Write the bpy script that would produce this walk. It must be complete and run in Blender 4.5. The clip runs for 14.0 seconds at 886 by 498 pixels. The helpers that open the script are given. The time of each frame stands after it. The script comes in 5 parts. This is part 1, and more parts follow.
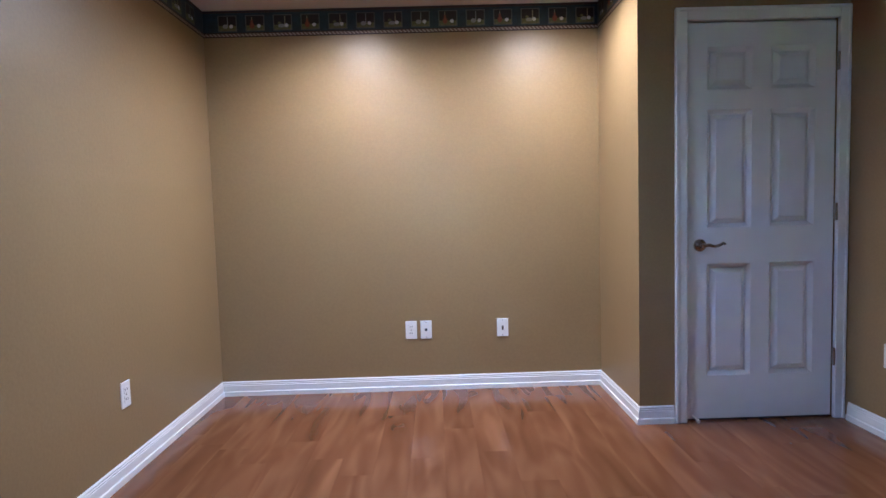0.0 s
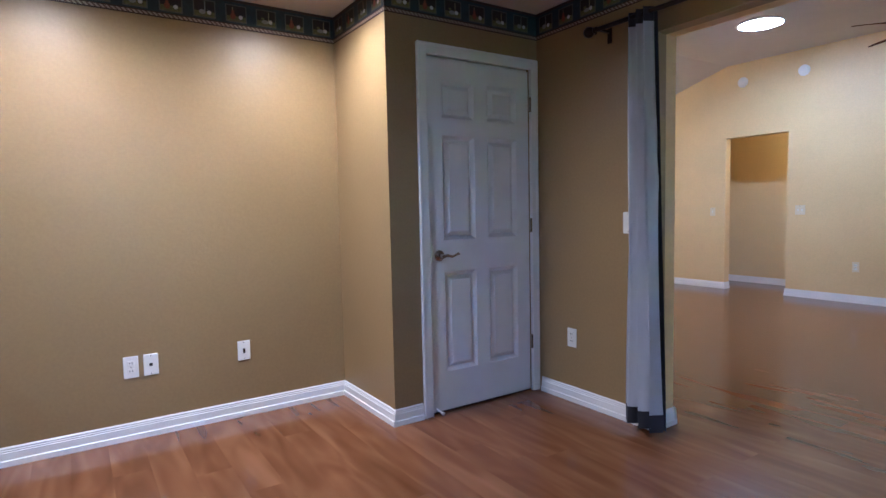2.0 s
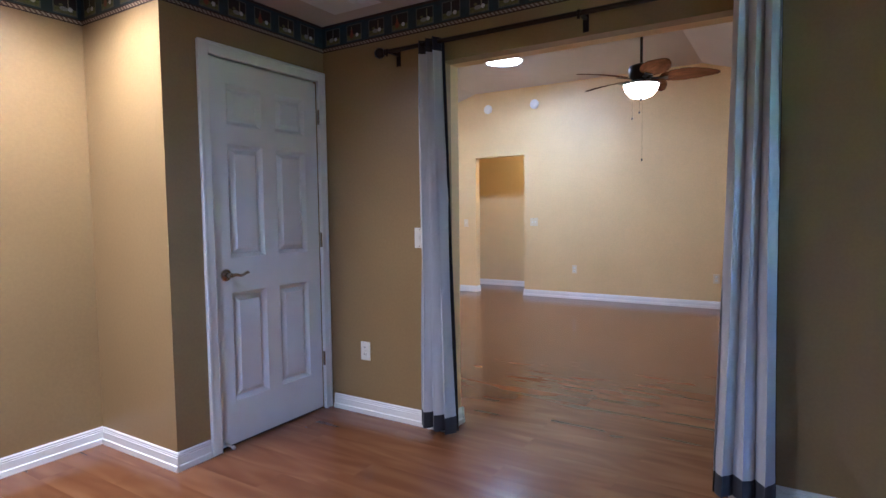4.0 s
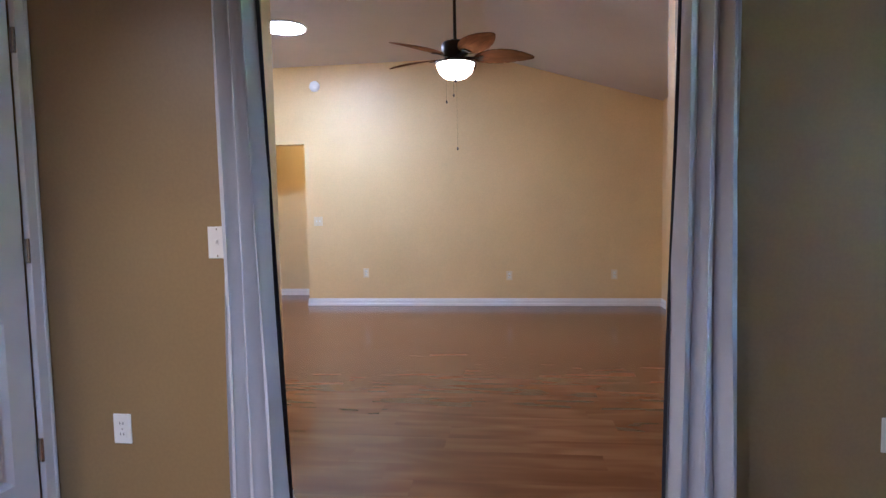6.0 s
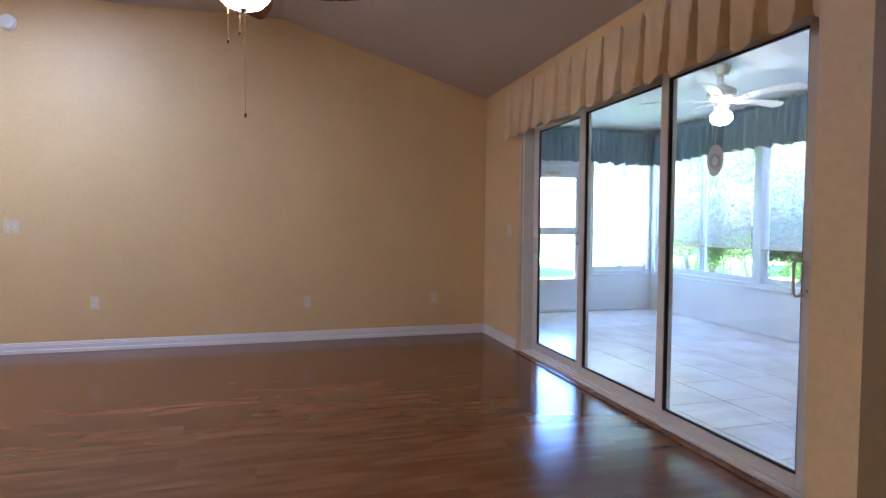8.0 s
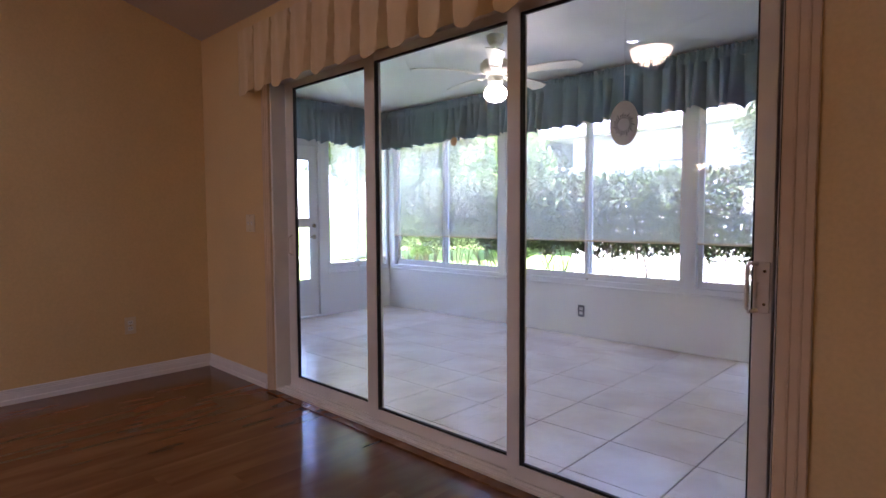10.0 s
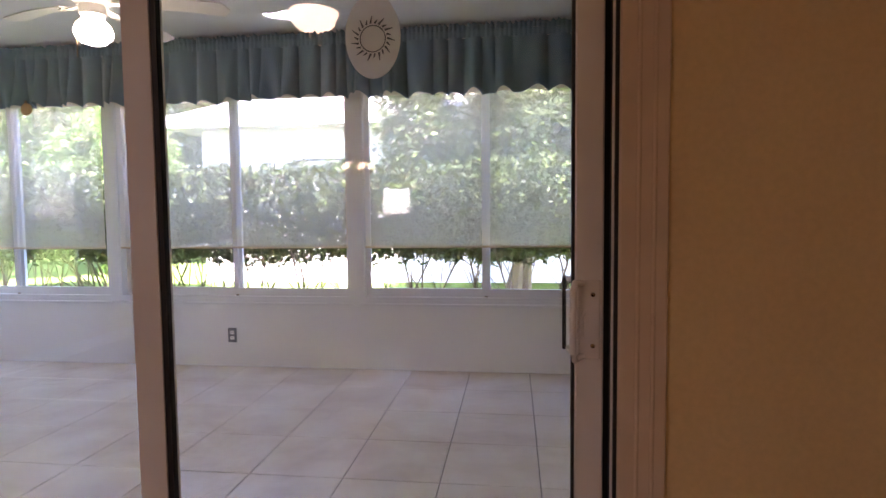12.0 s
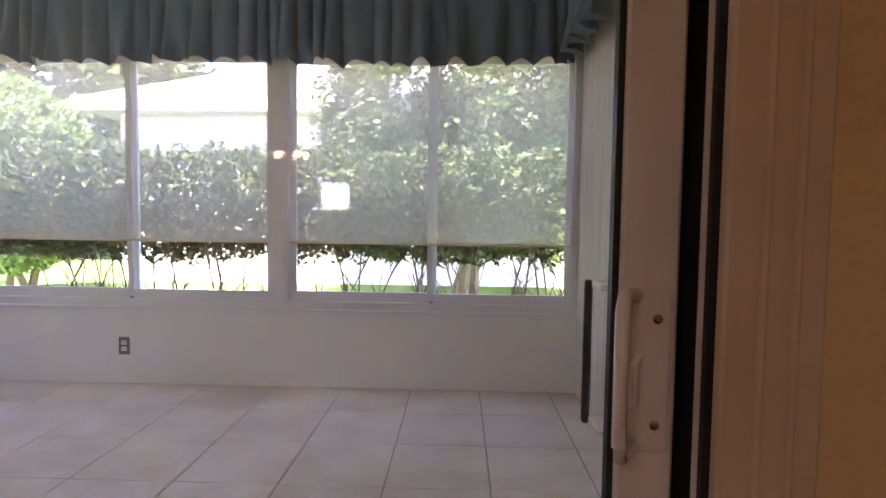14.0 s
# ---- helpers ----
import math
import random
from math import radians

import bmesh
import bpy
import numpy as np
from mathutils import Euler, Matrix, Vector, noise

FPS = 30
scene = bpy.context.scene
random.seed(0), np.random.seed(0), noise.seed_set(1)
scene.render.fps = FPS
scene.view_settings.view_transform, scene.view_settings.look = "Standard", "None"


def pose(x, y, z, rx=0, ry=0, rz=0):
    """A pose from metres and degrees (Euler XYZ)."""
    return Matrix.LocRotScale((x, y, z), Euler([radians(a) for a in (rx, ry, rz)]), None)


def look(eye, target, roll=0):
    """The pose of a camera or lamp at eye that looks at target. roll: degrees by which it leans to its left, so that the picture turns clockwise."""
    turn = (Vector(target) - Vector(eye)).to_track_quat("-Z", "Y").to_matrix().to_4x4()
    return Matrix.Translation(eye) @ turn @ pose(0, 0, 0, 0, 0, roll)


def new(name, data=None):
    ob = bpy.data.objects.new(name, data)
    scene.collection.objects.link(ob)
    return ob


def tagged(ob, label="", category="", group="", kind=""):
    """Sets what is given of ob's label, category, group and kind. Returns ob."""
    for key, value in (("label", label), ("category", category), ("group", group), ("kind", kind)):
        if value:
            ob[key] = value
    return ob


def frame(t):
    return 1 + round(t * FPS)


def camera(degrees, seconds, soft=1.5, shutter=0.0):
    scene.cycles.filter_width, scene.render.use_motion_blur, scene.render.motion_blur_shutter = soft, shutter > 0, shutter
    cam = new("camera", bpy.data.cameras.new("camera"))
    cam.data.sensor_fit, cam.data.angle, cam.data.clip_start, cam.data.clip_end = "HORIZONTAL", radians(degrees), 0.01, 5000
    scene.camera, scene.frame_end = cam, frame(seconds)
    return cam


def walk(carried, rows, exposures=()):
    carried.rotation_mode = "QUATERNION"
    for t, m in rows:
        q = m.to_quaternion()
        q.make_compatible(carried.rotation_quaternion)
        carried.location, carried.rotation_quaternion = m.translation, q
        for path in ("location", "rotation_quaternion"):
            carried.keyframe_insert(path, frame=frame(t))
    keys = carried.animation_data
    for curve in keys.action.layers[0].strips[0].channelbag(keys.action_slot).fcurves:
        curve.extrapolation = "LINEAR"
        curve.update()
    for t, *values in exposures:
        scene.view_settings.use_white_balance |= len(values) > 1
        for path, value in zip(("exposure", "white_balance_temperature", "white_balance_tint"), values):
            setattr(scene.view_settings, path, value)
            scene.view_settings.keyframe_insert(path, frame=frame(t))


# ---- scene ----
cam = camera(76.6, 14.0)
PATH = [
    (0, (0.522, 0.698, 1.135), (0.543, 2.693, 1.003), -1.65),
    (0.5, (0.431, 0.737, 1.167), (0.817, 2.694, 1.02), -1.8),
    (1, (0.343, 0.787, 1.159), (0.999, 2.671, 1.014), -1.6),
    (1.5, (0.233, 0.849, 1.169), (1.137, 2.628, 1.026), -1.4),
    (2, (0.122, 0.87, 1.193), (1.221, 2.535, 1.051), -1.2),
    (2.5, (0.04, 0.885, 1.211), (1.331, 2.407, 1.072), -1.1),
    (3, (-0.026, 0.907, 1.23), (1.429, 2.273, 1.098), -1.0),
    (3.2, (-0.05, 0.915, 1.24), (1.464, 2.216, 1.109), -0.9),
    (5.5, (0.415, 1.595, 1.213), (2.347, 2.088, 1.081), -1.0),
    (6, (0.712, 1.785, 1.198), (2.692, 2.028, 1.061), -1.1),
    (6.5, (1.03, 1.911, 1.186), (3.024, 1.970, 1.046), -1.2),
    (7, (1.402, 1.984, 1.134), (3.394, 1.868, 1.007), -1.5),
    (7.2, (1.55, 1.968, 1.111), (3.538, 1.774, 1.001), -0.7),
    (9.3, (3.035, 2.078, 1.147), (4.686, 0.956, 1.021), -0.6),
    (9.5, (3.171, 2.041, 1.148), (4.759, 0.833, 1.023), -0.4),
    (10, (3.45, 1.834, 1.134), (4.831, 0.391, 1.015), -0.3),
    (10.5, (3.702, 1.668, 1.149), (4.82, 0.013, 1.030), -0.3),
    (11, (3.893, 1.465, 1.134), (4.727, -0.348, 1.013), -0.3),
    (11.5, (3.986, 1.29, 1.128), (4.464, -0.648, 1.006), -0.6),
    (12, (4.056, 1.07, 1.119), (4.306, -0.910, 0.998), -0.6),
    (12.5, (4.121, 0.891, 1.114), (4.248, -1.102, 0.999), -0.3),
    (13, (4.136, 0.748, 1.086), (4.211, -1.248, 0.974), -0.1),
    (13.5, (4.121, 0.62, 1.062), (4.175, -1.377, 0.959), 0.7),
    (14, (4.089, 0.492, 1.054), (4.144, -1.504, 0.942), 0.8),
]
# the camera darkens its picture and turns to daylight balance as it nears the bright lanai
EXPOSURES = [(0, 5.3, 4380, 18), (3, 5.4, 4420, 18), (5.5, 5.7, 4600, 20), (6.2, 5.7, 4600, 20), (7.2, 5.45, 4580, 20), (9.2, 4.75, 5320, 37), (11, 4.15, 5850, 41), (12.5, 4.3, 6350, 42), (14, 4.22, 6350, 42)]
walk(cam, [(t, look(eye, target, roll)) for t, eye, target, roll in PATH], EXPOSURES)

# ---- world and light ----
world = bpy.data.worlds.new("sky")
scene.world = world
world.use_nodes = True
wn = world.node_tree.nodes
sky = wn.new("ShaderNodeTexSky")
sky.sky_type, sky.sun_disc = "NISHITA", False
sky.sun_elevation, sky.sun_rotation = radians(62), radians(-9)
wn["Background"].inputs["Strength"].default_value = 0.15
world.node_tree.links.new(sky.outputs["Color"], wn["Background"].inputs["Color"])


def lamp(name, kind, m, energy, colour, **more):
    data = bpy.data.lights.new(name, kind)
    data.energy, data.color = energy, colour
    if kind == "AREA":
        data.shape, data.size, data.size_y = "RECTANGLE", more["size"], more["size_y"]
    elif kind == "SUN":
        data.angle = more["angle"]
    else:
        data.shadow_soft_size = more["radius"]
        if kind == "SPOT":
            data.spot_size, data.spot_blend = more["cone"], more["blend"]
    ob = new(name, data)
    ob.matrix_world = m
    return ob


lamp("sun", "SUN", look((0, 0, 10), (0.8, -5.2, 0)), 5.0, (1.0, 0.95, 0.88), angle=radians(0.6))

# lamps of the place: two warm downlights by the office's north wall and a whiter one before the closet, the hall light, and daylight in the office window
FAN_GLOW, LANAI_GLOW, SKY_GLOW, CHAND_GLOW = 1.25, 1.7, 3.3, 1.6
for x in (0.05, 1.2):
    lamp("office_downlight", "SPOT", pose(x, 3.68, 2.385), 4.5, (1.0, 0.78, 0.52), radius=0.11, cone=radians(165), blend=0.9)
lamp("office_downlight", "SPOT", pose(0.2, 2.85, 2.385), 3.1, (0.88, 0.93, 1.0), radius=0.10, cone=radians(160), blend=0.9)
lamp("hall_light", "POINT", pose(8.15, 4.1, 2.3), 0.42, (1.0, 0.74, 0.30), radius=0.06)
lamp("office_window_daylight", "AREA", pose(0.6, -1.69, 1.75, 90, 0, 0), 0.12, (0.80, 0.90, 1.0), size=0.8, size_y=0.85)

# ---- plan ----
XW, YN, XB, YD = -0.872, 4.235, 1.555, 3.555     # office: west, north, closet side, closet door wall
XE, XL = 2.63, 2.795                             # wall between office and living room
OP0, OP1, OPZ = 1.235, 2.68, 2.06                # wide opening in it
YS = -1.7                                        # office south wall
HC = 2.40                                        # flat ceilings
LE, LN = 7.68, 7.2                               # living room east and north walls
H0, H1, HZ, HB = 4.40, 5.21, 2.075, 8.57         # hall opening and hall back wall
SX0, SX1, SZ = 3.862, 6.72, 2.03                  # sliding door opening
LF, LW, LX, LS, LC = -0.067, 3.325, 9.17, -3.10, 2.50   # lanai floor, west, east, south, ceiling


# ---- materials ----
def nodes_of(name):
    mat = bpy.data.materials.new(name)
    mat.use_nodes = True
    nt = mat.node_tree
    return mat, nt, nt.nodes["Principled BSDF"]


def link(nt, a, b):
    nt.links.new(a, b)


def noise_tex(nt, scale, detail=4.0, rough=0.55, stretch=(1, 1, 1), space="Object"):
    tc = nt.nodes.new("ShaderNodeTexCoord")
    mp = nt.nodes.new("ShaderNodeMapping")
    mp.inputs["Scale"].default_value = stretch
    link(nt, tc.outputs[space], mp.inputs["Vector"])
    n = nt.nodes.new("ShaderNodeTexNoise")
    n.inputs["Scale"].default_value, n.inputs["Detail"].default_value, n.inputs["Roughness"].default_value = scale, detail, rough
    link(nt, mp.outputs["Vector"], n.inputs["Vector"])
    return n.outputs["Fac"]


def ramp(nt, fac, *stops):
    r = nt.nodes.new("ShaderNodeValToRGB")
    while len(r.color_ramp.elements) < len(stops):
        r.color_ramp.elements.new(0.5)
    for e, (p, c) in zip(r.color_ramp.elements, stops):
        e.position, e.color = p, (*c, 1)
    link(nt, fac, r.inputs["Fac"])
    return r.outputs["Color"]


def bump(nt, bsdf, height, strength, distance):
    b = nt.nodes.new("ShaderNodeBump")
    b.inputs["Strength"].default_value, b.inputs["Distance"].default_value = strength, distance
    link(nt, height, b.inputs["Height"])
    link(nt, b.outputs["Normal"], bsdf.inputs["Normal"])


def mixed(nt, fac, a, b, mode="MIX"):
    m = nt.nodes.new("ShaderNodeMix")
    m.data_type, m.blend_type = "RGBA", mode
    for sock, v in ((m.inputs[0], fac), (m.inputs[6], a), (m.inputs[7], b)):
        if isinstance(v, (int, float)):
            sock.default_value = v
        elif isinstance(v, tuple):
            sock.default_value = (*v, 1)
        else:
            link(nt, v, sock)
    return m.outputs[2]


def shade(c, k):
    return tuple(min(1.0, v * k) for v in c)


def plain(name, colour, rough=0.5, metal=0.0, vary=0.08, scale=6.0, grain=0.0, grain_scale=300.0, spec=0.5, depth=0.001):
    """A painted or moulded surface: slow blotches in the colour, fine grain in the relief."""
    mat, nt, b = nodes_of(name)
    col = ramp(nt, noise_tex(nt, scale), (0.3, shade(colour, 1 - vary)), (0.7, shade(colour, 1 + vary)))
    link(nt, col, b.inputs["Base Color"])
    b.inputs["Roughness"].default_value, b.inputs["Metallic"].default_value = rough, metal
    b.inputs["Specular IOR Level"].default_value = spec
    if grain:
        bump(nt, b, noise_tex(nt, grain_scale, 3), grain, depth)
    return mat


def orange_peel(name, colour, rough=0.45, spec=0.5):
    """Rolled wall paint over knockdown texture."""
    mat, nt, b = nodes_of(name)
    col = ramp(nt, noise_tex(nt, 1.3, 5), (0.3, shade(colour, 0.95)), (0.7, shade(colour, 1.04)))
    fine = ramp(nt, noise_tex(nt, 70, 3), (0.35, (0.94, 0.94, 0.94)), (0.65, (1, 1, 1)))
    link(nt, mixed(nt, 1.0, col, fine, "MULTIPLY"), b.inputs["Base Color"])
    b.inputs["Roughness"].default_value, b.inputs["Specular IOR Level"].default_value = rough, spec
    bump(nt, b, noise_tex(nt, 48, 3, 0.6), 0.34, 0.002)
    return mat


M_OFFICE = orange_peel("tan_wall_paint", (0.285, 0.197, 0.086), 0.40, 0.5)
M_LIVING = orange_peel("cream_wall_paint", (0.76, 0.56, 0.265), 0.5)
M_HALL = orange_peel("hall_wall_paint", (0.74, 0.57, 0.28), 0.55)
M_CEIL = orange_peel("ceiling_paint", (0.60, 0.545, 0.50), 0.85, 0.2)
M_WHITE = plain("white_trim_paint", (0.78, 0.78, 0.77), 0.35, vary=0.03, grain=0.05)
M_STUCCO = orange_peel("lanai_wall_paint", (0.82, 0.82, 0.80), 0.6, 0.3)
M_LCEIL = plain("lanai_ceiling_paint", (0.80, 0.80, 0.81), 0.8, vary=0.03, grain=0.15, grain_scale=90)


M_DOOR = plain("white_door_paint", (0.76, 0.77, 0.79), 0.38, vary=0.03, grain=0.08, grain_scale=120)
M_PLATE = plain("plate_plastic", (0.80, 0.79, 0.75), 0.3, vary=0.02)
M_CREAM = plain("cream_plate_plastic", (0.74, 0.64, 0.46), 0.35, vary=0.02)
M_GREYPLATE = plain("grey_plate_metal", (0.16, 0.17, 0.18), 0.45, vary=0.1)
M_DARK = plain("dark_slot", (0.03, 0.03, 0.03), 0.5)
M_BLACK = plain("black_rubber", (0.012, 0.012, 0.013), 0.6, vary=0.2)
M_NICKEL = plain("satin_nickel", (0.44, 0.39, 0.32), 0.25, 1.0, vary=0.05)
M_BRONZE = plain("dark_bronze", (0.022, 0.017, 0.014), 0.32, 0.6, vary=0.15)
M_BORDER = plain("navy_paper", (0.010, 0.030, 0.042), 0.55, vary=0.35, scale=25)
M_BEDGE = plain("border_edge_paper", (0.035, 0.018, 0.016), 0.55, vary=0.2)
M_BFRAME = plain("picture_frame_paper", (0.10, 0.105, 0.085), 0.55, vary=0.25, scale=60)
M_BDARK = plain("picture_dark_paper", (0.014, 0.012, 0.013), 0.55, vary=0.4, scale=60)
M_BGREEN = plain("picture_green_paper", (0.12, 0.115, 0.045), 0.55, vary=0.4, scale=70)
M_BALL = plain("picture_ball_paper", (0.60, 0.58, 0.52), 0.55, vary=0.15, scale=90)
M_CLUB = plain("picture_club_paper", (0.27, 0.26, 0.22), 0.55, vary=0.3, scale=90)
M_BAG = plain("picture_bag_paper", (0.20, 0.055, 0.030), 0.55, vary=0.35, scale=90)
M_BSTICK = plain("picture_stick_paper", (0.30, 0.24, 0.13), 0.55, vary=0.2, scale=90)
M_GROUT = plain("tile_grout", (0.20, 0.19, 0.18), 0.9, vary=0.2, scale=12, grain=0.3)
M_GROUT_DARK = plain("plank_joint", (0.035, 0.017, 0.010), 0.7, vary=0.2)
M_ALU = plain("ivory_aluminium", (0.75, 0.72, 0.66), 0.38, vary=0.05, scale=4, grain=0.04)
M_VINYL = plain("white_window_frame", (0.74, 0.75, 0.76), 0.4, vary=0.03)
M_TRIM = plain("cream_casing_paint", (0.66, 0.51, 0.34), 0.5, vary=0.06, scale=8)
M_HANDLE = plain("clear_white_handle", (0.72, 0.68, 0.62), 0.25, vary=0.03)
M_FANDARK = plain("oil_rubbed_bronze", (0.018, 0.013, 0.011), 0.3, 0.5, vary=0.2)
M_FANWHITE = plain("white_fan_enamel", (0.74, 0.71, 0.62), 0.35, vary=0.04)
M_BRASS = plain("antique_brass", (0.40, 0.27, 0.11), 0.3, 1.0)
M_DISCDARK = plain("etched_suncatcher", (0.10, 0.11, 0.12), 0.5)
M_LAWN = plain("lawn_grass", (0.13, 0.20, 0.055), 0.95, spec=0.0, vary=0.35, scale=3, grain=0.8, grain_scale=60, depth=0.03)
M_PAVE = plain("pale_concrete", (0.52, 0.50, 0.46), 0.85, vary=0.1, scale=3, grain=0.3)
M_HOUSE = plain("white_stucco", (0.82, 0.81, 0.79), 0.8, vary=0.03, grain=0.3, grain_scale=50)
M_ROOF = plain("pale_grey_shingle", (0.38, 0.37, 0.37), 0.9, vary=0.2, scale=9, grain=0.5, grain_scale=20, depth=0.01)
M_BARK = plain("grey_bark", (0.15, 0.11, 0.075), 0.85, vary=0.35, scale=30, grain=0.6, grain_scale=80, depth=0.004)


def streaked(name, dark, light, scale, stretch, rough, spec, relief, depth):
    """Wood or a printed wood grain: streaks drawn out along one axis, slow blotches over them."""
    mat, nt, b = nodes_of(name)
    streak = noise_tex(nt, scale, 5, 0.65, stretch)
    col = ramp(nt, streak, (0.32, dark), (0.52, tuple((p + q) / 2 for p, q in zip(dark, light))), (0.68, light))
    col = mixed(nt, 1.0, col, ramp(nt, noise_tex(nt, 3.0, 3), (0.3, (0.9, 0.9, 0.9)), (0.7, (1, 1, 1))), "MULTIPLY")
    link(nt, col, b.inputs["Base Color"])
    b.inputs["Roughness"].default_value, b.inputs["Specular IOR Level"].default_value = rough, spec
    bump(nt, b, streak, relief, depth)
    return mat


M_PANELW = streaked("pale_wood_panel", (0.44, 0.38, 0.29), (0.68, 0.62, 0.52), 60, (1, 1, 0.03), 0.55, 0.3, 0.25, 0.001)
M_FANWOOD = streaked("carved_palm_blade", (0.055, 0.022, 0.009), (0.17, 0.080, 0.034), 26, (0.18, 1, 1), 0.85, 0.0, 0.6, 0.004)


def wood_floor():
    """Wood-look laminate: long grain, knots and a tone of its own for each plank."""
    mat, nt, b = nodes_of("wood_plank")
    geo, info = nt.nodes.new("ShaderNodeNewGeometry"), nt.nodes.new("ShaderNodeObjectInfo")
    rnd = nt.nodes.new("ShaderNodeVectorMath")
    rnd.operation = "SCALE"
    off = nt.nodes.new("ShaderNodeCombineXYZ")
    for k in range(3):
        link(nt, info.outputs["Random"], off.inputs[k])
    link(nt, off.outputs[0], rnd.inputs[0])
    rnd.inputs["Scale"].default_value = 37.0
    add = nt.nodes.new("ShaderNodeVectorMath")
    link(nt, geo.outputs["Position"], add.inputs[0]), link(nt, rnd.outputs[0], add.inputs[1])

    def stretched(sx, sy, scale, detail, rough, dist):
        mp, n = nt.nodes.new("ShaderNodeMapping"), nt.nodes.new("ShaderNodeTexNoise")
        mp.inputs["Scale"].default_value = (sx, sy, 1)
        link(nt, add.outputs[0], mp.inputs["Vector"]), link(nt, mp.outputs["Vector"], n.inputs["Vector"])
        n.inputs["Scale"].default_value, n.inputs["Detail"].default_value = scale, detail
        n.inputs["Roughness"].default_value, n.inputs["Distortion"].default_value = rough, dist
        return n.outputs["Fac"]

    grain = stretched(4.6, 0.8, 2.0, 1, 0.5, 0.9)
    fine = stretched(9, 1.4, 2.2, 0, 0.5, 0.3)
    blot = stretched(3.0, 0.8, 1.5, 1, 0.5, 0.6)
    col = ramp(nt, grain, (0.26, (0.150, 0.060, 0.023)), (0.44, (0.178, 0.072, 0.028)), (0.58, (0.205, 0.088, 0.035)), (0.78, (0.25, 0.112, 0.047)))
    col = mixed(nt, 1.0, col, ramp(nt, fine, (0.3, (0.92, 0.91, 0.90)), (0.7, (1, 1, 1))), "MULTIPLY")
    col = mixed(nt, 1.0, col, ramp(nt, blot, (0.30, (0.80, 0.77, 0.74)), (0.70, (1.0, 1.0, 1.0))), "MULTIPLY")
    col = mixed(nt, 1.0, col, ramp(nt, info.outputs["Random"], (0.0, (0.93, 0.92, 0.91)), (1.0, (1, 1, 1))), "MULTIPLY")
    link(nt, col, b.inputs["Base Color"])
    link(nt, ramp(nt, fine, (0.2, (0.165, 0.165, 0.165)), (0.8, (0.175, 0.175, 0.175))), b.inputs["Roughness"])
    return mat


M_PLANK = wood_floor()


def tile_mat():
    mat, nt, b = nodes_of("ceramic_tile")
    info = nt.nodes.new("ShaderNodeObjectInfo")
    geo, n, n2 = nt.nodes.new("ShaderNodeNewGeometry"), nt.nodes.new("ShaderNodeTexNoise"), nt.nodes.new("ShaderNodeTexNoise")
    for t, s, d in ((n, 3.5, 5), (n2, 26, 4)):
        link(nt, geo.outputs["Position"], t.inputs["Vector"])
        t.inputs["Scale"].default_value, t.inputs["Detail"].default_value = s, d
    col = ramp(nt, n.outputs["Fac"], (0.32, (0.72, 0.62, 0.53)), (0.55, (0.82, 0.74, 0.65)), (0.72, (0.86, 0.80, 0.72)))
    col = mixed(nt, 1.0, col, ramp(nt, n2.outputs["Fac"], (0.35, (0.93, 0.92, 0.90)), (0.6, (1, 1, 1))), "MULTIPLY")
    col = mixed(nt, 1.0, col, ramp(nt, info.outputs["Random"], (0, (0.94, 0.93, 0.92)), (1, (1, 1, 1))), "MULTIPLY")
    link(nt, col, b.inputs["Base Color"])
    b.inputs["Roughness"].default_value = 0.25
    bump(nt, b, n2.outputs["Fac"], 0.08, 0.002)
    return mat


M_TILEP = tile_mat()


def cloth(name, colour, weave=900, sheen=0.2, rough=0.85, vary=0.06):
    mat, nt, b = nodes_of(name)
    col = ramp(nt, noise_tex(nt, 5, 4), (0.3, shade(colour, 1 - vary)), (0.7, shade(colour, 1 + vary)))
    fine = ramp(nt, noise_tex(nt, weave, 2, stretch=(1, 1, 0.25)), (0.3, (0.86, 0.86, 0.86)), (0.7, (1, 1, 1)))
    link(nt, mixed(nt, 1.0, col, fine, "MULTIPLY"), b.inputs["Base Color"])
    b.inputs["Roughness"].default_value, b.inputs["Sheen Weight"].default_value = rough, sheen
    bump(nt, b, noise_tex(nt, weave / 2, 2), 0.15, 0.001)
    return mat


M_CURTAIN = cloth("pale_blue_grey_drape", (0.56, 0.575, 0.62))
M_NAVY = cloth("dark_lining", (0.022, 0.024, 0.034))
M_VALANCE = cloth("cream_valance_cloth", (0.76, 0.59, 0.34))
M_BLUE = cloth("blue_valance_cloth", (0.145, 0.235, 0.285))


def rope():
    mat, nt, b = nodes_of("rope_paper")
    w = nt.nodes.new("ShaderNodeTexWave")
    tc = nt.nodes.new("ShaderNodeTexCoord")
    w.bands_direction = "DIAGONAL"
    w.inputs["Scale"].default_value, w.inputs["Distortion"].default_value = 26.0, 0.6
    link(nt, tc.outputs["Object"], w.inputs["Vector"])
    sep, mid_ = nt.nodes.new("ShaderNodeSeparateXYZ"), nt.nodes.new("ShaderNodeMath")
    link(nt, tc.outputs["Object"], sep.inputs[0])
    mid_.operation = "COMPARE"
    mid_.inputs[1].default_value, mid_.inputs[2].default_value = 0.014, 0.008
    link(nt, sep.outputs["Z"], mid_.inputs[0])
    col = ramp(nt, w.outputs["Fac"], (0.3, (0.12, 0.07, 0.05)), (0.7, (0.36, 0.29, 0.22)))
    link(nt, mixed(nt, mid_.outputs[0], (0.030, 0.014, 0.012), col), b.inputs["Base Color"])
    b.inputs["Roughness"].default_value = 0.55
    return mat


M_ROPE = rope()


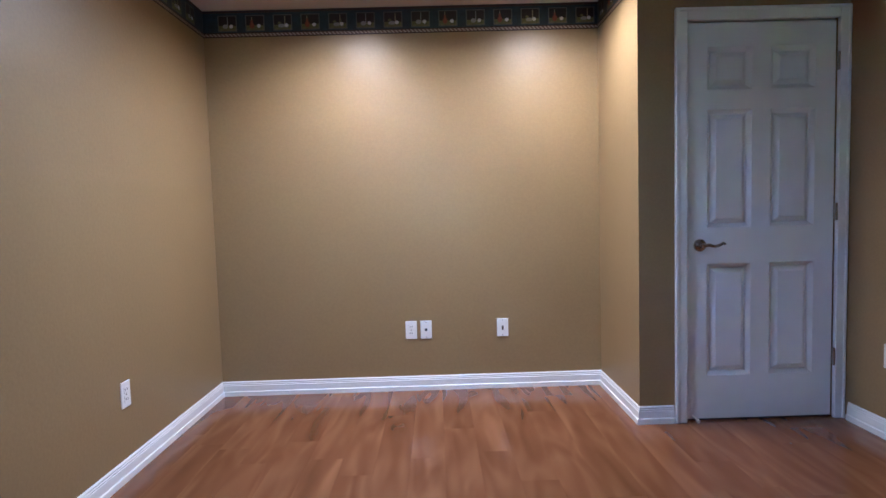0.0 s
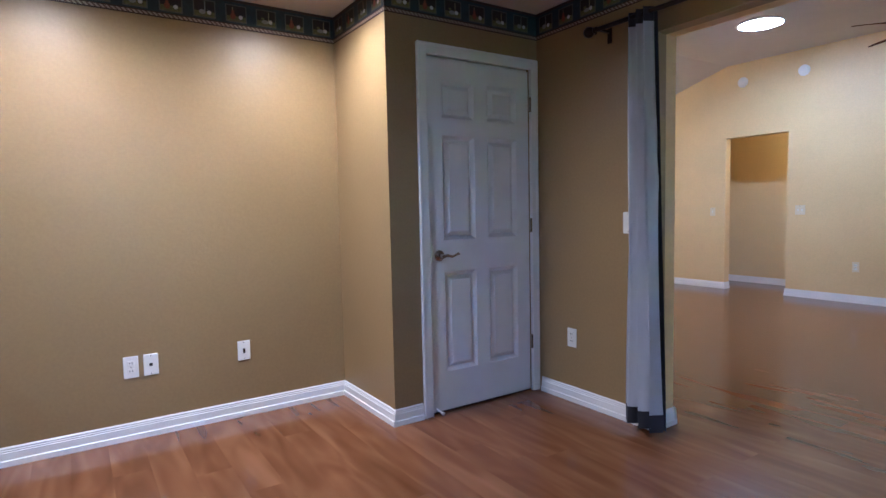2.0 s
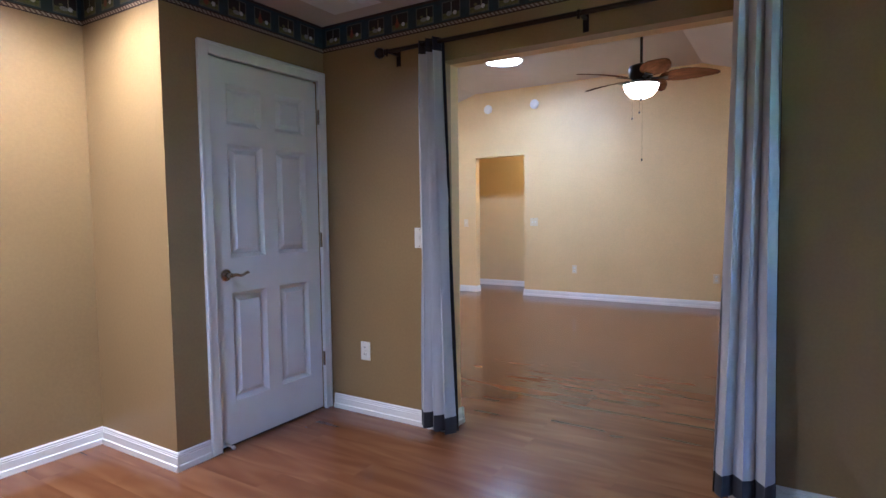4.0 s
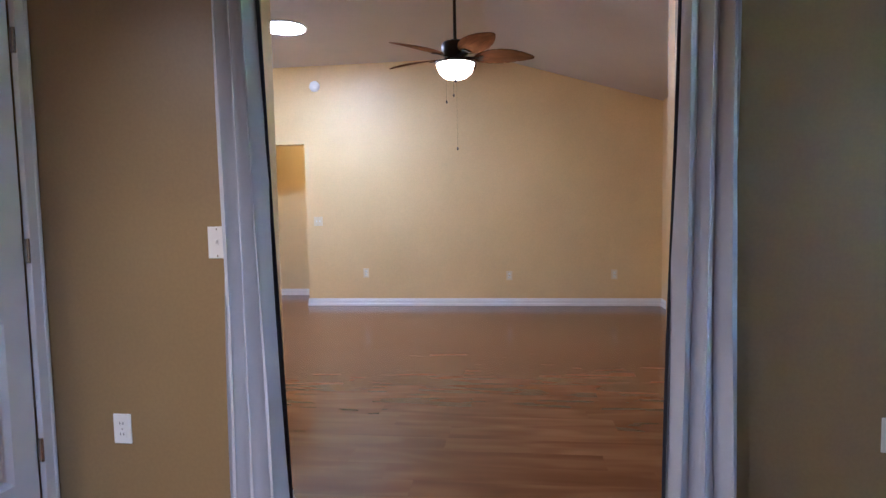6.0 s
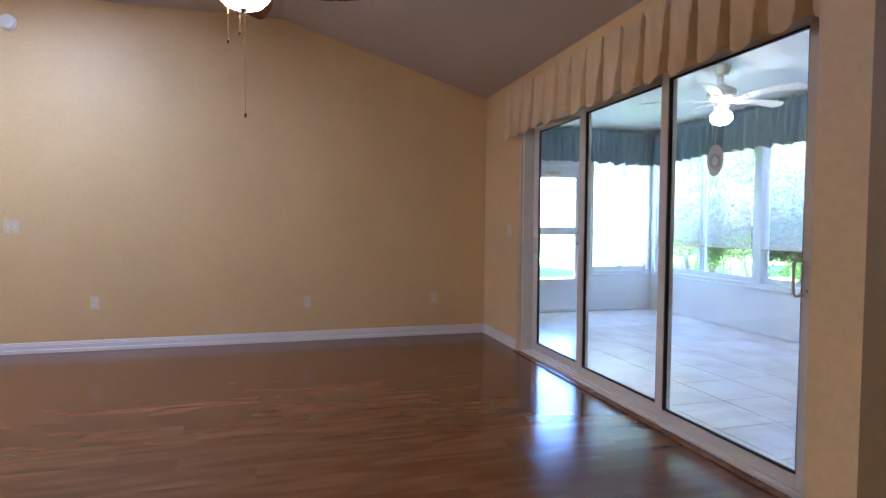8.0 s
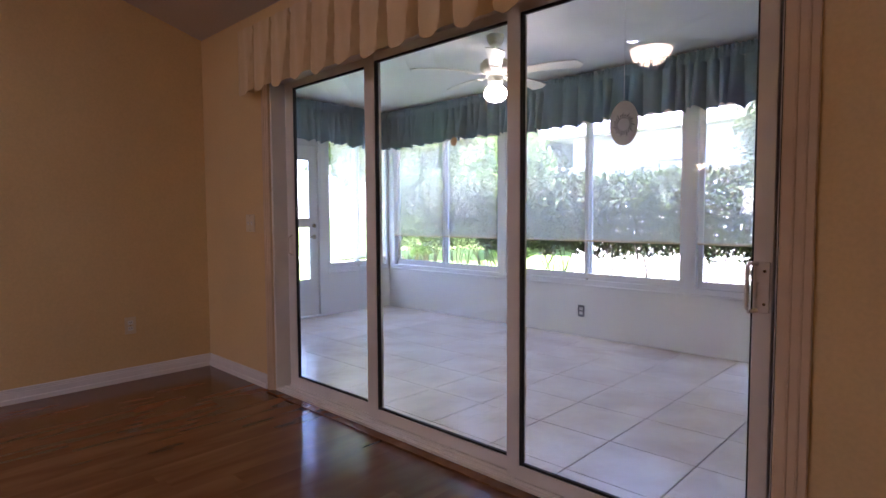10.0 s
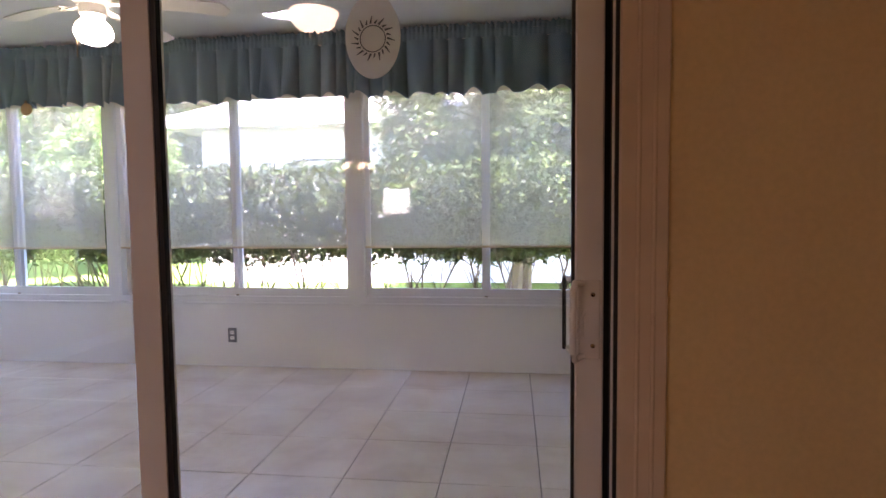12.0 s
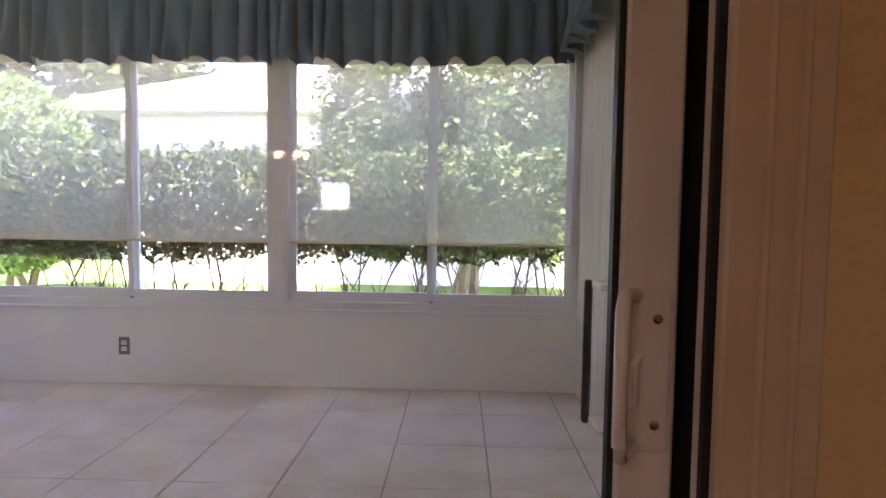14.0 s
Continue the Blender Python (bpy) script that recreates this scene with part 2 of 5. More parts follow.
def glass(name, tint=(0.97, 0.985, 0.98)):
    mat, nt, b = nodes_of(name)
    b.inputs["Base Color"].default_value = (*tint, 1)
    b.inputs["Transmission Weight"].default_value, b.inputs["Roughness"].default_value, b.inputs["IOR"].default_value = 1.0, 0.0, 1.45
    return mat


M_GLASS = glass("window_glass")


def lit(name, colour, strength):
    mat, nt, b = nodes_of(name)
    b.inputs["Base Color"].default_value = (0.8, 0.78, 0.72, 1)
    b.inputs["Emission Color"].default_value, b.inputs["Emission Strength"].default_value = (*colour, 1), strength
    b.inputs["Roughness"].default_value = 0.3
    return mat


def woven(name, colour, pitch, thread):
    """A sun shade: threads both ways with square gaps between them; thread is their share of the pitch."""
    mat, nt, b = nodes_of(name)
    out = nt.nodes["Material Output"]
    mixer, hole, lucent, cloth_mix = (nt.nodes.new("ShaderNode" + k) for k in ("MixShader", "BsdfTransparent", "BsdfTranslucent", "MixShader"))
    tc, sep = nt.nodes.new("ShaderNodeTexCoord"), nt.nodes.new("ShaderNodeSeparateXYZ")
    link(nt, tc.outputs["Object"], sep.inputs[0])
    lines = []
    for axis in ("X", "Z"):
        scale_, part_, less = (nt.nodes.new("ShaderNodeMath") for _ in range(3))
        scale_.operation, part_.operation, less.operation = "DIVIDE", "FRACT", "LESS_THAN"
        scale_.inputs[1].default_value, less.inputs[1].default_value = pitch, thread
        link(nt, sep.outputs[axis], scale_.inputs[0]), link(nt, scale_.outputs[0], part_.inputs[0]), link(nt, part_.outputs[0], less.inputs[0])
        lines.append(less.outputs[0])
    cover = nt.nodes.new("ShaderNodeMath")
    cover.operation = "MAXIMUM"
    link(nt, lines[0], cover.inputs[0]), link(nt, lines[1], cover.inputs[1])
    col = ramp(nt, noise_tex(nt, 240, 2, stretch=(0.1, 1, 1)), (0.3, shade(colour, 0.88)), (0.7, colour))
    link(nt, col, b.inputs["Base Color"]), link(nt, col, lucent.inputs["Color"])
    b.inputs["Roughness"].default_value = 0.8
    cloth_mix.inputs[0].default_value = 0.85
    link(nt, b.outputs[0], cloth_mix.inputs[1]), link(nt, lucent.outputs[0], cloth_mix.inputs[2])
    link(nt, cover.outputs[0], mixer.inputs[0])
    link(nt, hole.outputs[0], mixer.inputs[1]), link(nt, cloth_mix.outputs[0], mixer.inputs[2])
    link(nt, mixer.outputs[0], out.inputs["Surface"])
    return mat


M_SHADE = woven("beige_solar_shade", (0.95, 0.82, 0.69), 0.0013, 0.34)


def frosted(name, colour, through_share):
    """Frosted plastic: part of the light comes through it, spread."""
    mat, nt, b = nodes_of(name)
    mixer, lucent = nt.nodes.new("ShaderNodeMixShader"), nt.nodes.new("ShaderNodeBsdfTranslucent")
    col = ramp(nt, noise_tex(nt, 30, 2), (0.3, shade(colour, 0.94)), (0.7, colour))
    link(nt, col, b.inputs["Base Color"]), link(nt, col, lucent.inputs["Color"])
    b.inputs["Roughness"].default_value, mixer.inputs[0].default_value = 0.45, through_share
    link(nt, b.outputs[0], mixer.inputs[1]), link(nt, lucent.outputs[0], mixer.inputs[2])
    link(nt, mixer.outputs[0], nt.nodes["Material Output"].inputs["Surface"])
    return mat


M_DISC = frosted("frosted_suncatcher", (0.88, 0.88, 0.85), 0.7)



def leaf_mat(name, dark, light):
    mat, nt, b = nodes_of(name)
    geo = nt.nodes.new("ShaderNodeNewGeometry")
    col = ramp(nt, geo.outputs["Random Per Island"], (0.0, dark), (0.7, light), (1.0, shade(light, 1.5)))
    link(nt, mixed(nt, 1.0, col, ramp(nt, noise_tex(nt, 2.0, 3), (0.3, (0.7, 0.7, 0.7)), (0.7, (1, 1, 1))), "MULTIPLY"), b.inputs["Base Color"])
    b.inputs["Roughness"].default_value, b.inputs["Specular IOR Level"].default_value = 0.55, 0.25
    return mat


M_LEAF = leaf_mat("hedge_leaves", (0.020, 0.042, 0.010), (0.085, 0.130, 0.034))
M_LEAF2 = leaf_mat("tree_leaves", (0.022, 0.045, 0.010), (0.095, 0.140, 0.036))
M_LEAF3 = leaf_mat("bush_leaves", (0.075, 0.14, 0.025), (0.17, 0.27, 0.065))


# ---- mesh helpers ----
def box(bm, x0, y0, z0, x1, y1, z1):
    v = [bm.verts.new(p) for p in ((x0, y0, z0), (x1, y0, z0), (x1, y1, z0), (x0, y1, z0), (x0, y0, z1), (x1, y0, z1), (x1, y1, z1), (x0, y1, z1))]
    for f in ((3, 2, 1, 0), (4, 5, 6, 7), (0, 1, 5, 4), (1, 2, 6, 5), (2, 3, 7, 6), (3, 0, 4, 7)):
        bm.faces.new([v[i] for i in f])
    return v


def boxes(*bs):
    bm = bmesh.new()
    for b in bs:
        box(bm, *b)
    return bm


def rounded(bm, r, seg=2):
    bmesh.ops.bevel(bm, geom=list(bm.edges), offset=r, segments=seg, affect="EDGES", profile=0.5, clamp_overlap=True)
    return bm


def rbox(x0, y0, z0, x1, y1, z1, r=0.004, seg=2):
    return rounded(boxes((x0, y0, z0, x1, y1, z1)), r, seg)


def mesh_of(name, bm, material, smooth=False):
    bmesh.ops.recalc_face_normals(bm, faces=bm.faces)
    me = bpy.data.meshes.new(name)
    bm.to_mesh(me)
    bm.free()
    if material:
        me.materials.append(material)
    if smooth:
        me.shade_smooth()
        me.set_sharp_from_angle(angle=radians(40))
    return me


def part(name, bm, material, parent=None, label="", smooth=False, at=None):
    ob = new(name, mesh_of(name, bm, material, smooth))
    if at is not None:
        ob.matrix_basis = at
    if parent:
        ob.parent = parent
    return tagged(ob, label)


def structure(name, bm, material, label, smooth=False):
    return tagged(part(name, bm, material, smooth=smooth), label, name.split("_")[0], kind="structure")


def thing(name, m, label, category, group="", kind=""):
    ob = new(name)
    ob.empty_display_size = 0.1
    ob.matrix_basis = m
    return tagged(ob, label, category, group, kind)


def lathe(profile, seg=24, close=True):
    """A turned shape about z from (radius, height) pairs, bottom to top."""
    bm = bmesh.new()
    rings = []
    for r, z in profile:
        rings.append([bm.verts.new((r * math.cos(2 * math.pi * i / seg), r * math.sin(2 * math.pi * i / seg), z)) for i in range(seg)])
    for a, b in zip(rings, rings[1:]):
        for i in range(seg):
            bm.faces.new((a[i], a[(i + 1) % seg], b[(i + 1) % seg], b[i]))
    if close:
        bm.faces.new(list(reversed(rings[0])))
        bm.faces.new(rings[-1])
    return bm


def rod(bm, a, b, r0, r1=None, seg=10):
    """A straight round bar from a to b."""
    a, b = Vector(a), Vector(b)
    d = (b - a).normalized()
    u = d.orthogonal().normalized()
    w = d.cross(u)
    r1 = r0 if r1 is None else r1
    rings = [[bm.verts.new(p + r * (u * math.cos(2 * math.pi * i / seg) + w * math.sin(2 * math.pi * i / seg))) for i in range(seg)] for p, r in ((a, r0), (b, r1))]
    for i in range(seg):
        bm.faces.new((rings[0][i], rings[0][(i + 1) % seg], rings[1][(i + 1) % seg], rings[1][i]))
    bm.faces.new(list(reversed(rings[0])))
    bm.faces.new(rings[1])
    return bm


def bar(a, b, r0, r1=None, seg=10):
    return rod(bmesh.new(), a, b, r0, r1, seg)


def tube(points, r, seg=8):
    """A bent round bar along the points."""
    bm = bmesh.new()
    pts = [Vector(p) for p in points]
    rings = []
    for i, p in enumerate(pts):
        d = (pts[min(i + 1, len(pts) - 1)] - pts[max(i - 1, 0)]).normalized()
        u = d.cross(Vector((0.31, 0.17, 0.93))).normalized()
        w = d.cross(u)
        rad = r[i] if isinstance(r, (list, tuple)) else r
        rings.append([bm.verts.new(p + rad * (u * math.cos(2 * math.pi * k / seg) + w * math.sin(2 * math.pi * k / seg))) for k in range(seg)])
    for a, b in zip(rings, rings[1:]):
        for k in range(seg):
            bm.faces.new((a[k], a[(k + 1) % seg], b[(k + 1) % seg], b[k]))
    bm.faces.new(list(reversed(rings[0])))
    bm.faces.new(rings[-1])
    return bm


# ---- structure: office ----
WT = 0.12
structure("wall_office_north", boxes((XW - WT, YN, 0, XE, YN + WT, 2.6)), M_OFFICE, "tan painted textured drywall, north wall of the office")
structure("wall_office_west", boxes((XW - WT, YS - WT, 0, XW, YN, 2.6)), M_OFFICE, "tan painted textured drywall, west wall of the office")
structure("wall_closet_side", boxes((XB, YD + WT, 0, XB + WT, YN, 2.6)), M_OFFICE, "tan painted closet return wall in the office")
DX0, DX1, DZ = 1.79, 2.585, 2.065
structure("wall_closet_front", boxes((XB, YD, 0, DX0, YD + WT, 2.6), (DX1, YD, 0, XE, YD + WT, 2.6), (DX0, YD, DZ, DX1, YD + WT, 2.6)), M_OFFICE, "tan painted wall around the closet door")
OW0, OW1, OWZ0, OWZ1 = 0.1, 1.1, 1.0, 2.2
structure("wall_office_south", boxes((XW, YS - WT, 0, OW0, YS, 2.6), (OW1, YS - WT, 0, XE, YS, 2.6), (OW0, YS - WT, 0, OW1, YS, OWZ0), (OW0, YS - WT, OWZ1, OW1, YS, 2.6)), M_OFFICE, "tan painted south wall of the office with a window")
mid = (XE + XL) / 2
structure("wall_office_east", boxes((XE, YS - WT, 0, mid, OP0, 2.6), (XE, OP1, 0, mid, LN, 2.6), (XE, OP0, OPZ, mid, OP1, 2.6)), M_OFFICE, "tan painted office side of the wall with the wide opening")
structure("wall_living_west", boxes((mid, 0, 0, XL, OP0, 3.4), (mid, OP1, 0, XL, LN, 3.4), (mid, OP0, OPZ, XL, OP1, 3.4)), M_LIVING, "cream painted living room side of the wall with the wide opening")
structure("ceiling_office", boxes((XW - WT, YS - WT, HC, XE, YN + WT, HC + 0.1)), M_CEIL, "off-white textured office ceiling")

# ---- structure: living room and hall ----
structure("wall_living_east", boxes((LE, -WT, 0, LE + WT, H0, 3.4), (LE, H1, 0, LE + WT, LN, 3.4), (LE, H0, HZ, LE + WT, H1, 3.4)), M_LIVING, "cream painted textured east wall of the living room")
structure("wall_living_south", boxes((XL, -WT, 0, SX0, 0, 2.9), (SX1, -WT, 0, LE, 0, 2.9), (SX0, -WT, SZ, SX1, 0, 2.9)), M_LIVING, "cream painted wall around the sliding glass door")
NX0, NX1, NZ0, NZ1 = 5.58, 6.06, 1.10, 1.56
structure("wall_living_north", boxes((XE, LN, 0, NX0, LN + WT, 3.4), (NX1, LN, 0, LE + WT, LN + WT, 3.4), (NX0, LN, 0, NX1, LN + WT, NZ0), (NX0, LN, NZ1, NX1, LN + WT, 3.4)), M_LIVING, "cream painted north wall of the living room")
structure("wall_hall_back", boxes((HB, H0 - 1.2, 0, HB + WT, H1 + 0.8, 2.5)), M_HALL, "warm yellow painted back wall of the hallway")
structure("wall_hall_end", boxes((LE + WT, H1 + 0.7, 0, HB, H1 + 0.8, 2.5)), M_HALL, "warm yellow painted end wall of the hallway")
structure("wall_hall_end", boxes((LE + WT, H0 - 1.3, 0, HB + WT, H0 - 1.2, 2.5)), M_HALL, "warm yellow painted end wall of the hallway")
structure("ceiling_hall", boxes((LE + WT, H0 - 1.3, 2.42, HB + WT, H1 + 0.8, 2.5)), M_CEIL, "white hallway ceiling")
# vault: rises from the south wall, a flat ridge band, then falls to the north
VAULT = ((0.0 - WT, 2.40), (2.02, 3.045), (5.2, 3.045), (LN + WT, 2.41))
bm = bmesh.new()
rows_v = []
for y, z in VAULT:
    rows_v.append([bm.verts.new((x, y, z + dz)) for x, dz in ((mid, 0), (LE + 0.06, 0), (LE + 0.06, 0.12), (mid, 0.12))])
for a, b in zip(rows_v, rows_v[1:]):
    for i in range(4):
        bm.faces.new((a[i], a[(i + 1) % 4], b[(i + 1) % 4], b[i]))
bm.faces.new(rows_v[0]), bm.faces.new(list(reversed(rows_v[-1])))
structure("ceiling_living", bm, M_CEIL, "off-white textured vaulted living room ceiling")

# ---- structure: lanai ----
structure("wall_lanai_west", boxes((LW - 0.1, LS - 0.1, LF, LW, -WT, 2.7)), M_PANELW, "pale grained panel wall at the end of the lanai")
structure("wall_lanai_north", boxes((LE, -WT, LF, LX + 0.1, -0.02, 2.7)), M_STUCCO, "white painted north wall of the lanai")
WS = 0.445
structure("wall_lanai_south", boxes((LW - 0.1, LS - 0.1, LF, LX + 0.1, LS, WS), (LW - 0.1, LS - 0.1, 2.12, LX + 0.1, LS, 2.7)), M_STUCCO, "white painted knee wall under the lanai windows")
structure("wall_lanai_east", boxes((LX, LS, LF, LX + 0.1, -2.10, WS), (LX, LS, 2.12, LX + 0.1, -WT, 2.7), (LX, -1.10, LF, LX + 0.1, -WT, 2.12), (LX, -2.10, LF, LX + 0.1, -2.03, 2.12)), M_STUCCO, "white painted end wall of the lanai with a door")
structure("ceiling_lanai", boxes((LW - 0.1, LS - 0.1, LC, LX + 0.1, -WT, LC + 0.1)), M_LCEIL, "white painted lanai ceiling")
floor_main = structure("floor", boxes((XW - WT, YS - WT, -0.1, XE, YN + WT, -0.012), (XE, -WT, -0.1, HB + WT, LN + WT, -0.012)), M_GROUT_DARK, "glossy reddish-brown wood-look plank floor")
floor_lanai = structure("floor_lanai", boxes((LW - 0.1, LS - 0.1, LF - 0.12, LX + 0.1, -WT, LF - 0.004)), M_GROUT, "pale beige ceramic tile floor with grey grout lines")


# ---- baseboards ----
def baseboard(p0, p1, side, h=0.093, mat=None, label="white moulded baseboard along the wall"):
    """A moulded board from p0 to p1 on the floor; side is the unit vector into the room."""
    prof = ((0, 0), (0.016, 0), (0.016, 0.027), (0.010, 0.031), (0.010, 0.066), (0.0065, 0.069), (0.009, 0.074), (0.0055, 0.080), (0.0075, 0.085), (0.003, h), (0, h))
    bm = bmesh.new()
    rings = []
    for p in (p0, p1):
        rings.append([bm.verts.new((p[0] + side[0] * d, p[1] + side[1] * d, p[2] + z)) for d, z in prof])
    for i in range(len(prof)):
        j = (i + 1) % len(prof)
        bm.faces.new((rings[0][i], rings[0][j], rings[1][j], rings[1][i]))
    bm.faces.new(rings[0]), bm.faces.new(list(reversed(rings[1])))
    return structure("baseboard", bm, mat or M_WHITE, label)


BT = 0.016
baseboard((XW, YN, 0), (XB, YN, 0), (0, -1))
baseboard((XW, YS, 0), (XW, YN - BT, 0), (1, 0))
baseboard((XB, YN - BT, 0), (XB, YD - BT, 0), (-1, 0))
baseboard((XB, YD, 0), (1.735, YD, 0), (0, -1))
baseboard((XE, YD - BT - 0.02, 0), (XE, OP1 - BT, 0), (-1, 0))
baseboard((XE, OP1, 0), (XL, OP1, 0), (0, -1))
baseboard((XE, OP0, 0), (XL, OP0, 0), (0, 1))
baseboard((XE, OP0 + BT, 0), (XE, YS, 0), (-1, 0))
baseboard((LE, 0.0, 0), (LE, H0, 0), (-1, 0))
baseboard((LE, H1, 0), (LE, LN, 0), (-1, 0))
baseboard((LE - BT, 0, 0), (SX1 + 0.09, 0, 0), (0, 1))
baseboard((HB, H0 - 1.2, 0), (HB, H1 + 0.7, 0), (-1, 0))
baseboard((LE - BT, H1, 0), (LE + WT, H1, 0), (0, -1))
baseboard((LE - BT, H0, 0), (LE + WT, H0, 0), (0, 1))
baseboard((XL, OP1 - BT, 0), (XL, LN, 0), (1, 0))
baseboard((XL, 0, 0), (XL, OP0 + BT, 0), (1, 0))


# ---- wallpaper border ----
def picture_square(kind):
    """One framed picture of the border: a club or bag and a ball on a dark ground, built flat in x and z, facing -y."""
    bm = bmesh.new()

    def rect(x0, z0, x1, z1, y, m):
        f = bm.faces.new([bm.verts.new(p) for p in ((x0, y, z0), (x1, y, z0), (x1, y, z1), (x0, y, z1))])
        f.material_index = m

    def disc(cx, cz, rx, rz, y, m, n=14):
        f = bm.faces.new([bm.verts.new((cx + rx * math.cos(2 * math.pi * i / n), y, cz + rz * math.sin(2 * math.pi * i / n))) for i in range(n)])
        f.material_index = m

    rect(-0.058, 0.0, 0.058, 0.096, -0.0006, 0)
    rect(-0.052, 0.006, 0.052, 0.091, -0.0010, 1)
    rect(-0.052, 0.006, 0.052, 0.034, -0.0014, 2)
    disc(0.024, 0.030, 0.0115, 0.0115, -0.0022, 3)
    if kind == 0:
        disc(-0.012, 0.030, 0.017, 0.013, -0.0018, 4)
        rect(0.0, 0.036, 0.005, 0.088, -0.0018, 4)
    elif kind == 1:
        disc(-0.018, 0.032, 0.015, 0.018, -0.0018, 5)
        rect(-0.025, 0.036, -0.011, 0.066, -0.0019, 5)
        rect(-0.021, 0.062, -0.017, 0.084, -0.0018, 6)
    else:
        disc(-0.006, 0.028, 0.022, 0.011, -0.0018, 4)
        rect(0.012, 0.034, 0.017, 0.086, -0.0018, 6)
        disc(-0.020, 0.045, 0.010, 0.007, -0.0017, 2)
    for f in bm.faces:
        if f.normal.y > 0:
            f.normal_flip()
    me = bpy.data.meshes.new("picture")
    bm.to_mesh(me)
    bm.free()
    for m in (M_BFRAME, M_BDARK, M_BGREEN, M_BALL, M_CLUB, M_BAG, M_BSTICK):
        me.materials.append(m)
    return me


SQUARES = [picture_square(k) for k in range(3)]
BZ0, BZ1 = 2.238, HC


def border(x, y, turn, length, first):
    """A run of border from (x, y), going along +x of the frame turned by turn degrees, showing to its -y."""
    ob = thing("wallpaper_border", pose(x, y, BZ0, 0, 0, turn), "navy wallpaper border with framed golf pictures and rope edge", "wallpaper border", "wallpaper border round the office")
    h = BZ1 - BZ0
    part("backing", boxes((0, -0.0015, 0.028, length, 0, h - 0.002)), M_BORDER, ob, "dark navy paper band")
    part("rope_edge", boxes((0, -0.0022, 0.0, length, 0, 0.028)), M_ROPE, ob, "pale twisted rope pattern between dark lines")
    part("top_line", boxes((0, -0.0024, h - 0.016, length, 0, h - 0.004)), M_BEDGE, ob)
    k, p = 0, first
    while p < length - 0.05:
        sq = new("picture", SQUARES[(k * 7 + k // 3) % 3])
        sq.parent, sq.matrix_basis = ob, pose(p, -0.0017, 0.036)
        k, p = k + 1, p + 0.169
    return ob


border(XW, YN - 0.001, 0, XB - XW, 0.15)
border(XB - 0.001, YN, -90, YN - YD, 0.09)
border(XB, YD - 0.001, 0, XE - XB, 0.10)
border(XE - 0.001, YD, -90, YD + 1.0, 0.09)
border(XW + 0.001, 1.6, 90, YN - 1.6, 0.08)


# ---- closet door ----
door = thing("door_1", pose(0, 0, 0), "closed white six-panel interior door with satin lever", "door", kind="structure")
SXA, SXB, SZA, SZB, SY = 1.806, 2.566, 0.012, 2.042, YD + 0.012
bm = bmesh.new()
xs = [SXA, SXA + 0.105, SXA + 0.335, SXA + 0.430, SXA + 0.660, SXB]
zs = [SZA, 0.24, 0.828, 1.013, 1.613, 1.712, 1.925, SZB]
grid = [[bm.verts.new((x, SY, z)) for x in xs] for z in zs]
cells = []
for r in range(len(zs) - 1):
    for c in range(len(xs) - 1):
        f = bm.faces.new((grid[r][c], grid[r][c + 1], grid[r + 1][c + 1], grid[r + 1][c]))
        if c in (1, 3) and r in (1, 3, 5):
            cells.append(f)
for f in bm.faces:
    f.normal_update()
for f in cells:
    for thick, deep in ((0.017, 0.019), (0.007, 0.004), (0.025, -0.019)):
        bmesh.ops.inset_individual(bm, faces=[f], thickness=thick, depth=-deep if f.normal.y < 0 else -deep, use_even_offset=True)
back = bmesh.ops.extrude_edge_only(bm, edges=[e for e in bm.edges if e.is_boundary])
bmesh.ops.translate(bm, verts=[v for v in back["geom"] if isinstance(v, bmesh.types.BMVert)], vec=(0, 0.034, 0))
part("slab", bm, M_DOOR, door)
cw = 0.062
for x0, x1, bead in ((DX0 - 0.05, DX0 + 0.012, DX0 - 0.05), (DX1 - 0.012, min(DX1 + 0.05, XE - 0.003), DX1 + 0.026)):
    c = part("casing", rbox(x0, YD - 0.013, 0, x1, YD + 0.012, DZ + 0.045, 0.004, 2), M_WHITE, door)
    part("bead", rbox(bead, YD - 0.019, 0, min(bead + 0.018, XE - 0.004), YD - 0.011, DZ + 0.045, 0.004, 2), M_WHITE, c)
c = part("casing", rbox(DX0 + 0.012, YD - 0.012, DZ - 0.014, DX1 - 0.012, YD + 0.012, DZ + 0.045, 0.004, 2), M_WHITE, door)
part("bead", rbox(DX0 - 0.05, YD - 0.0185, DZ + 0.03, min(DX1 + 0.044, XE - 0.004), YD - 0.0105, DZ + 0.048, 0.004, 2), M_WHITE, c)
part("jamb", boxes((DX0, YD + 0.047, 0, SXA - 0.002, YD + WT, DZ), (SXB + 0.002, YD + 0.047, 0, DX1, YD + WT, DZ), (SXA - 0.002, YD + 0.047, SZB + 0.003, SXB + 0.002, YD + WT, DZ)), M_WHITE, door)
# black strip that draws the shade in the open gap under the slab
part("threshold_gap", boxes((SXA, YD + 0.02, 0.0005, SXB, YD + 0.05, 0.010)), M_BLACK, door)
for z in (0.327, 1.079, 1.837):
    hinge = part("hinge", rbox(SXB + 0.001, YD - 0.004, z - 0.044, SXB + 0.017, YD + 0.010, z + 0.044, 0.002, 1), M_NICKEL, door, "satin nickel butt hinge")
    part("knuckle", bar((SXB + 0.004, YD - 0.006, z - 0.045), (SXB + 0.004, YD - 0.006, z + 0.045), 0.006), M_NICKEL, hinge)
kx, kz = SXA + 0.07, 0.925
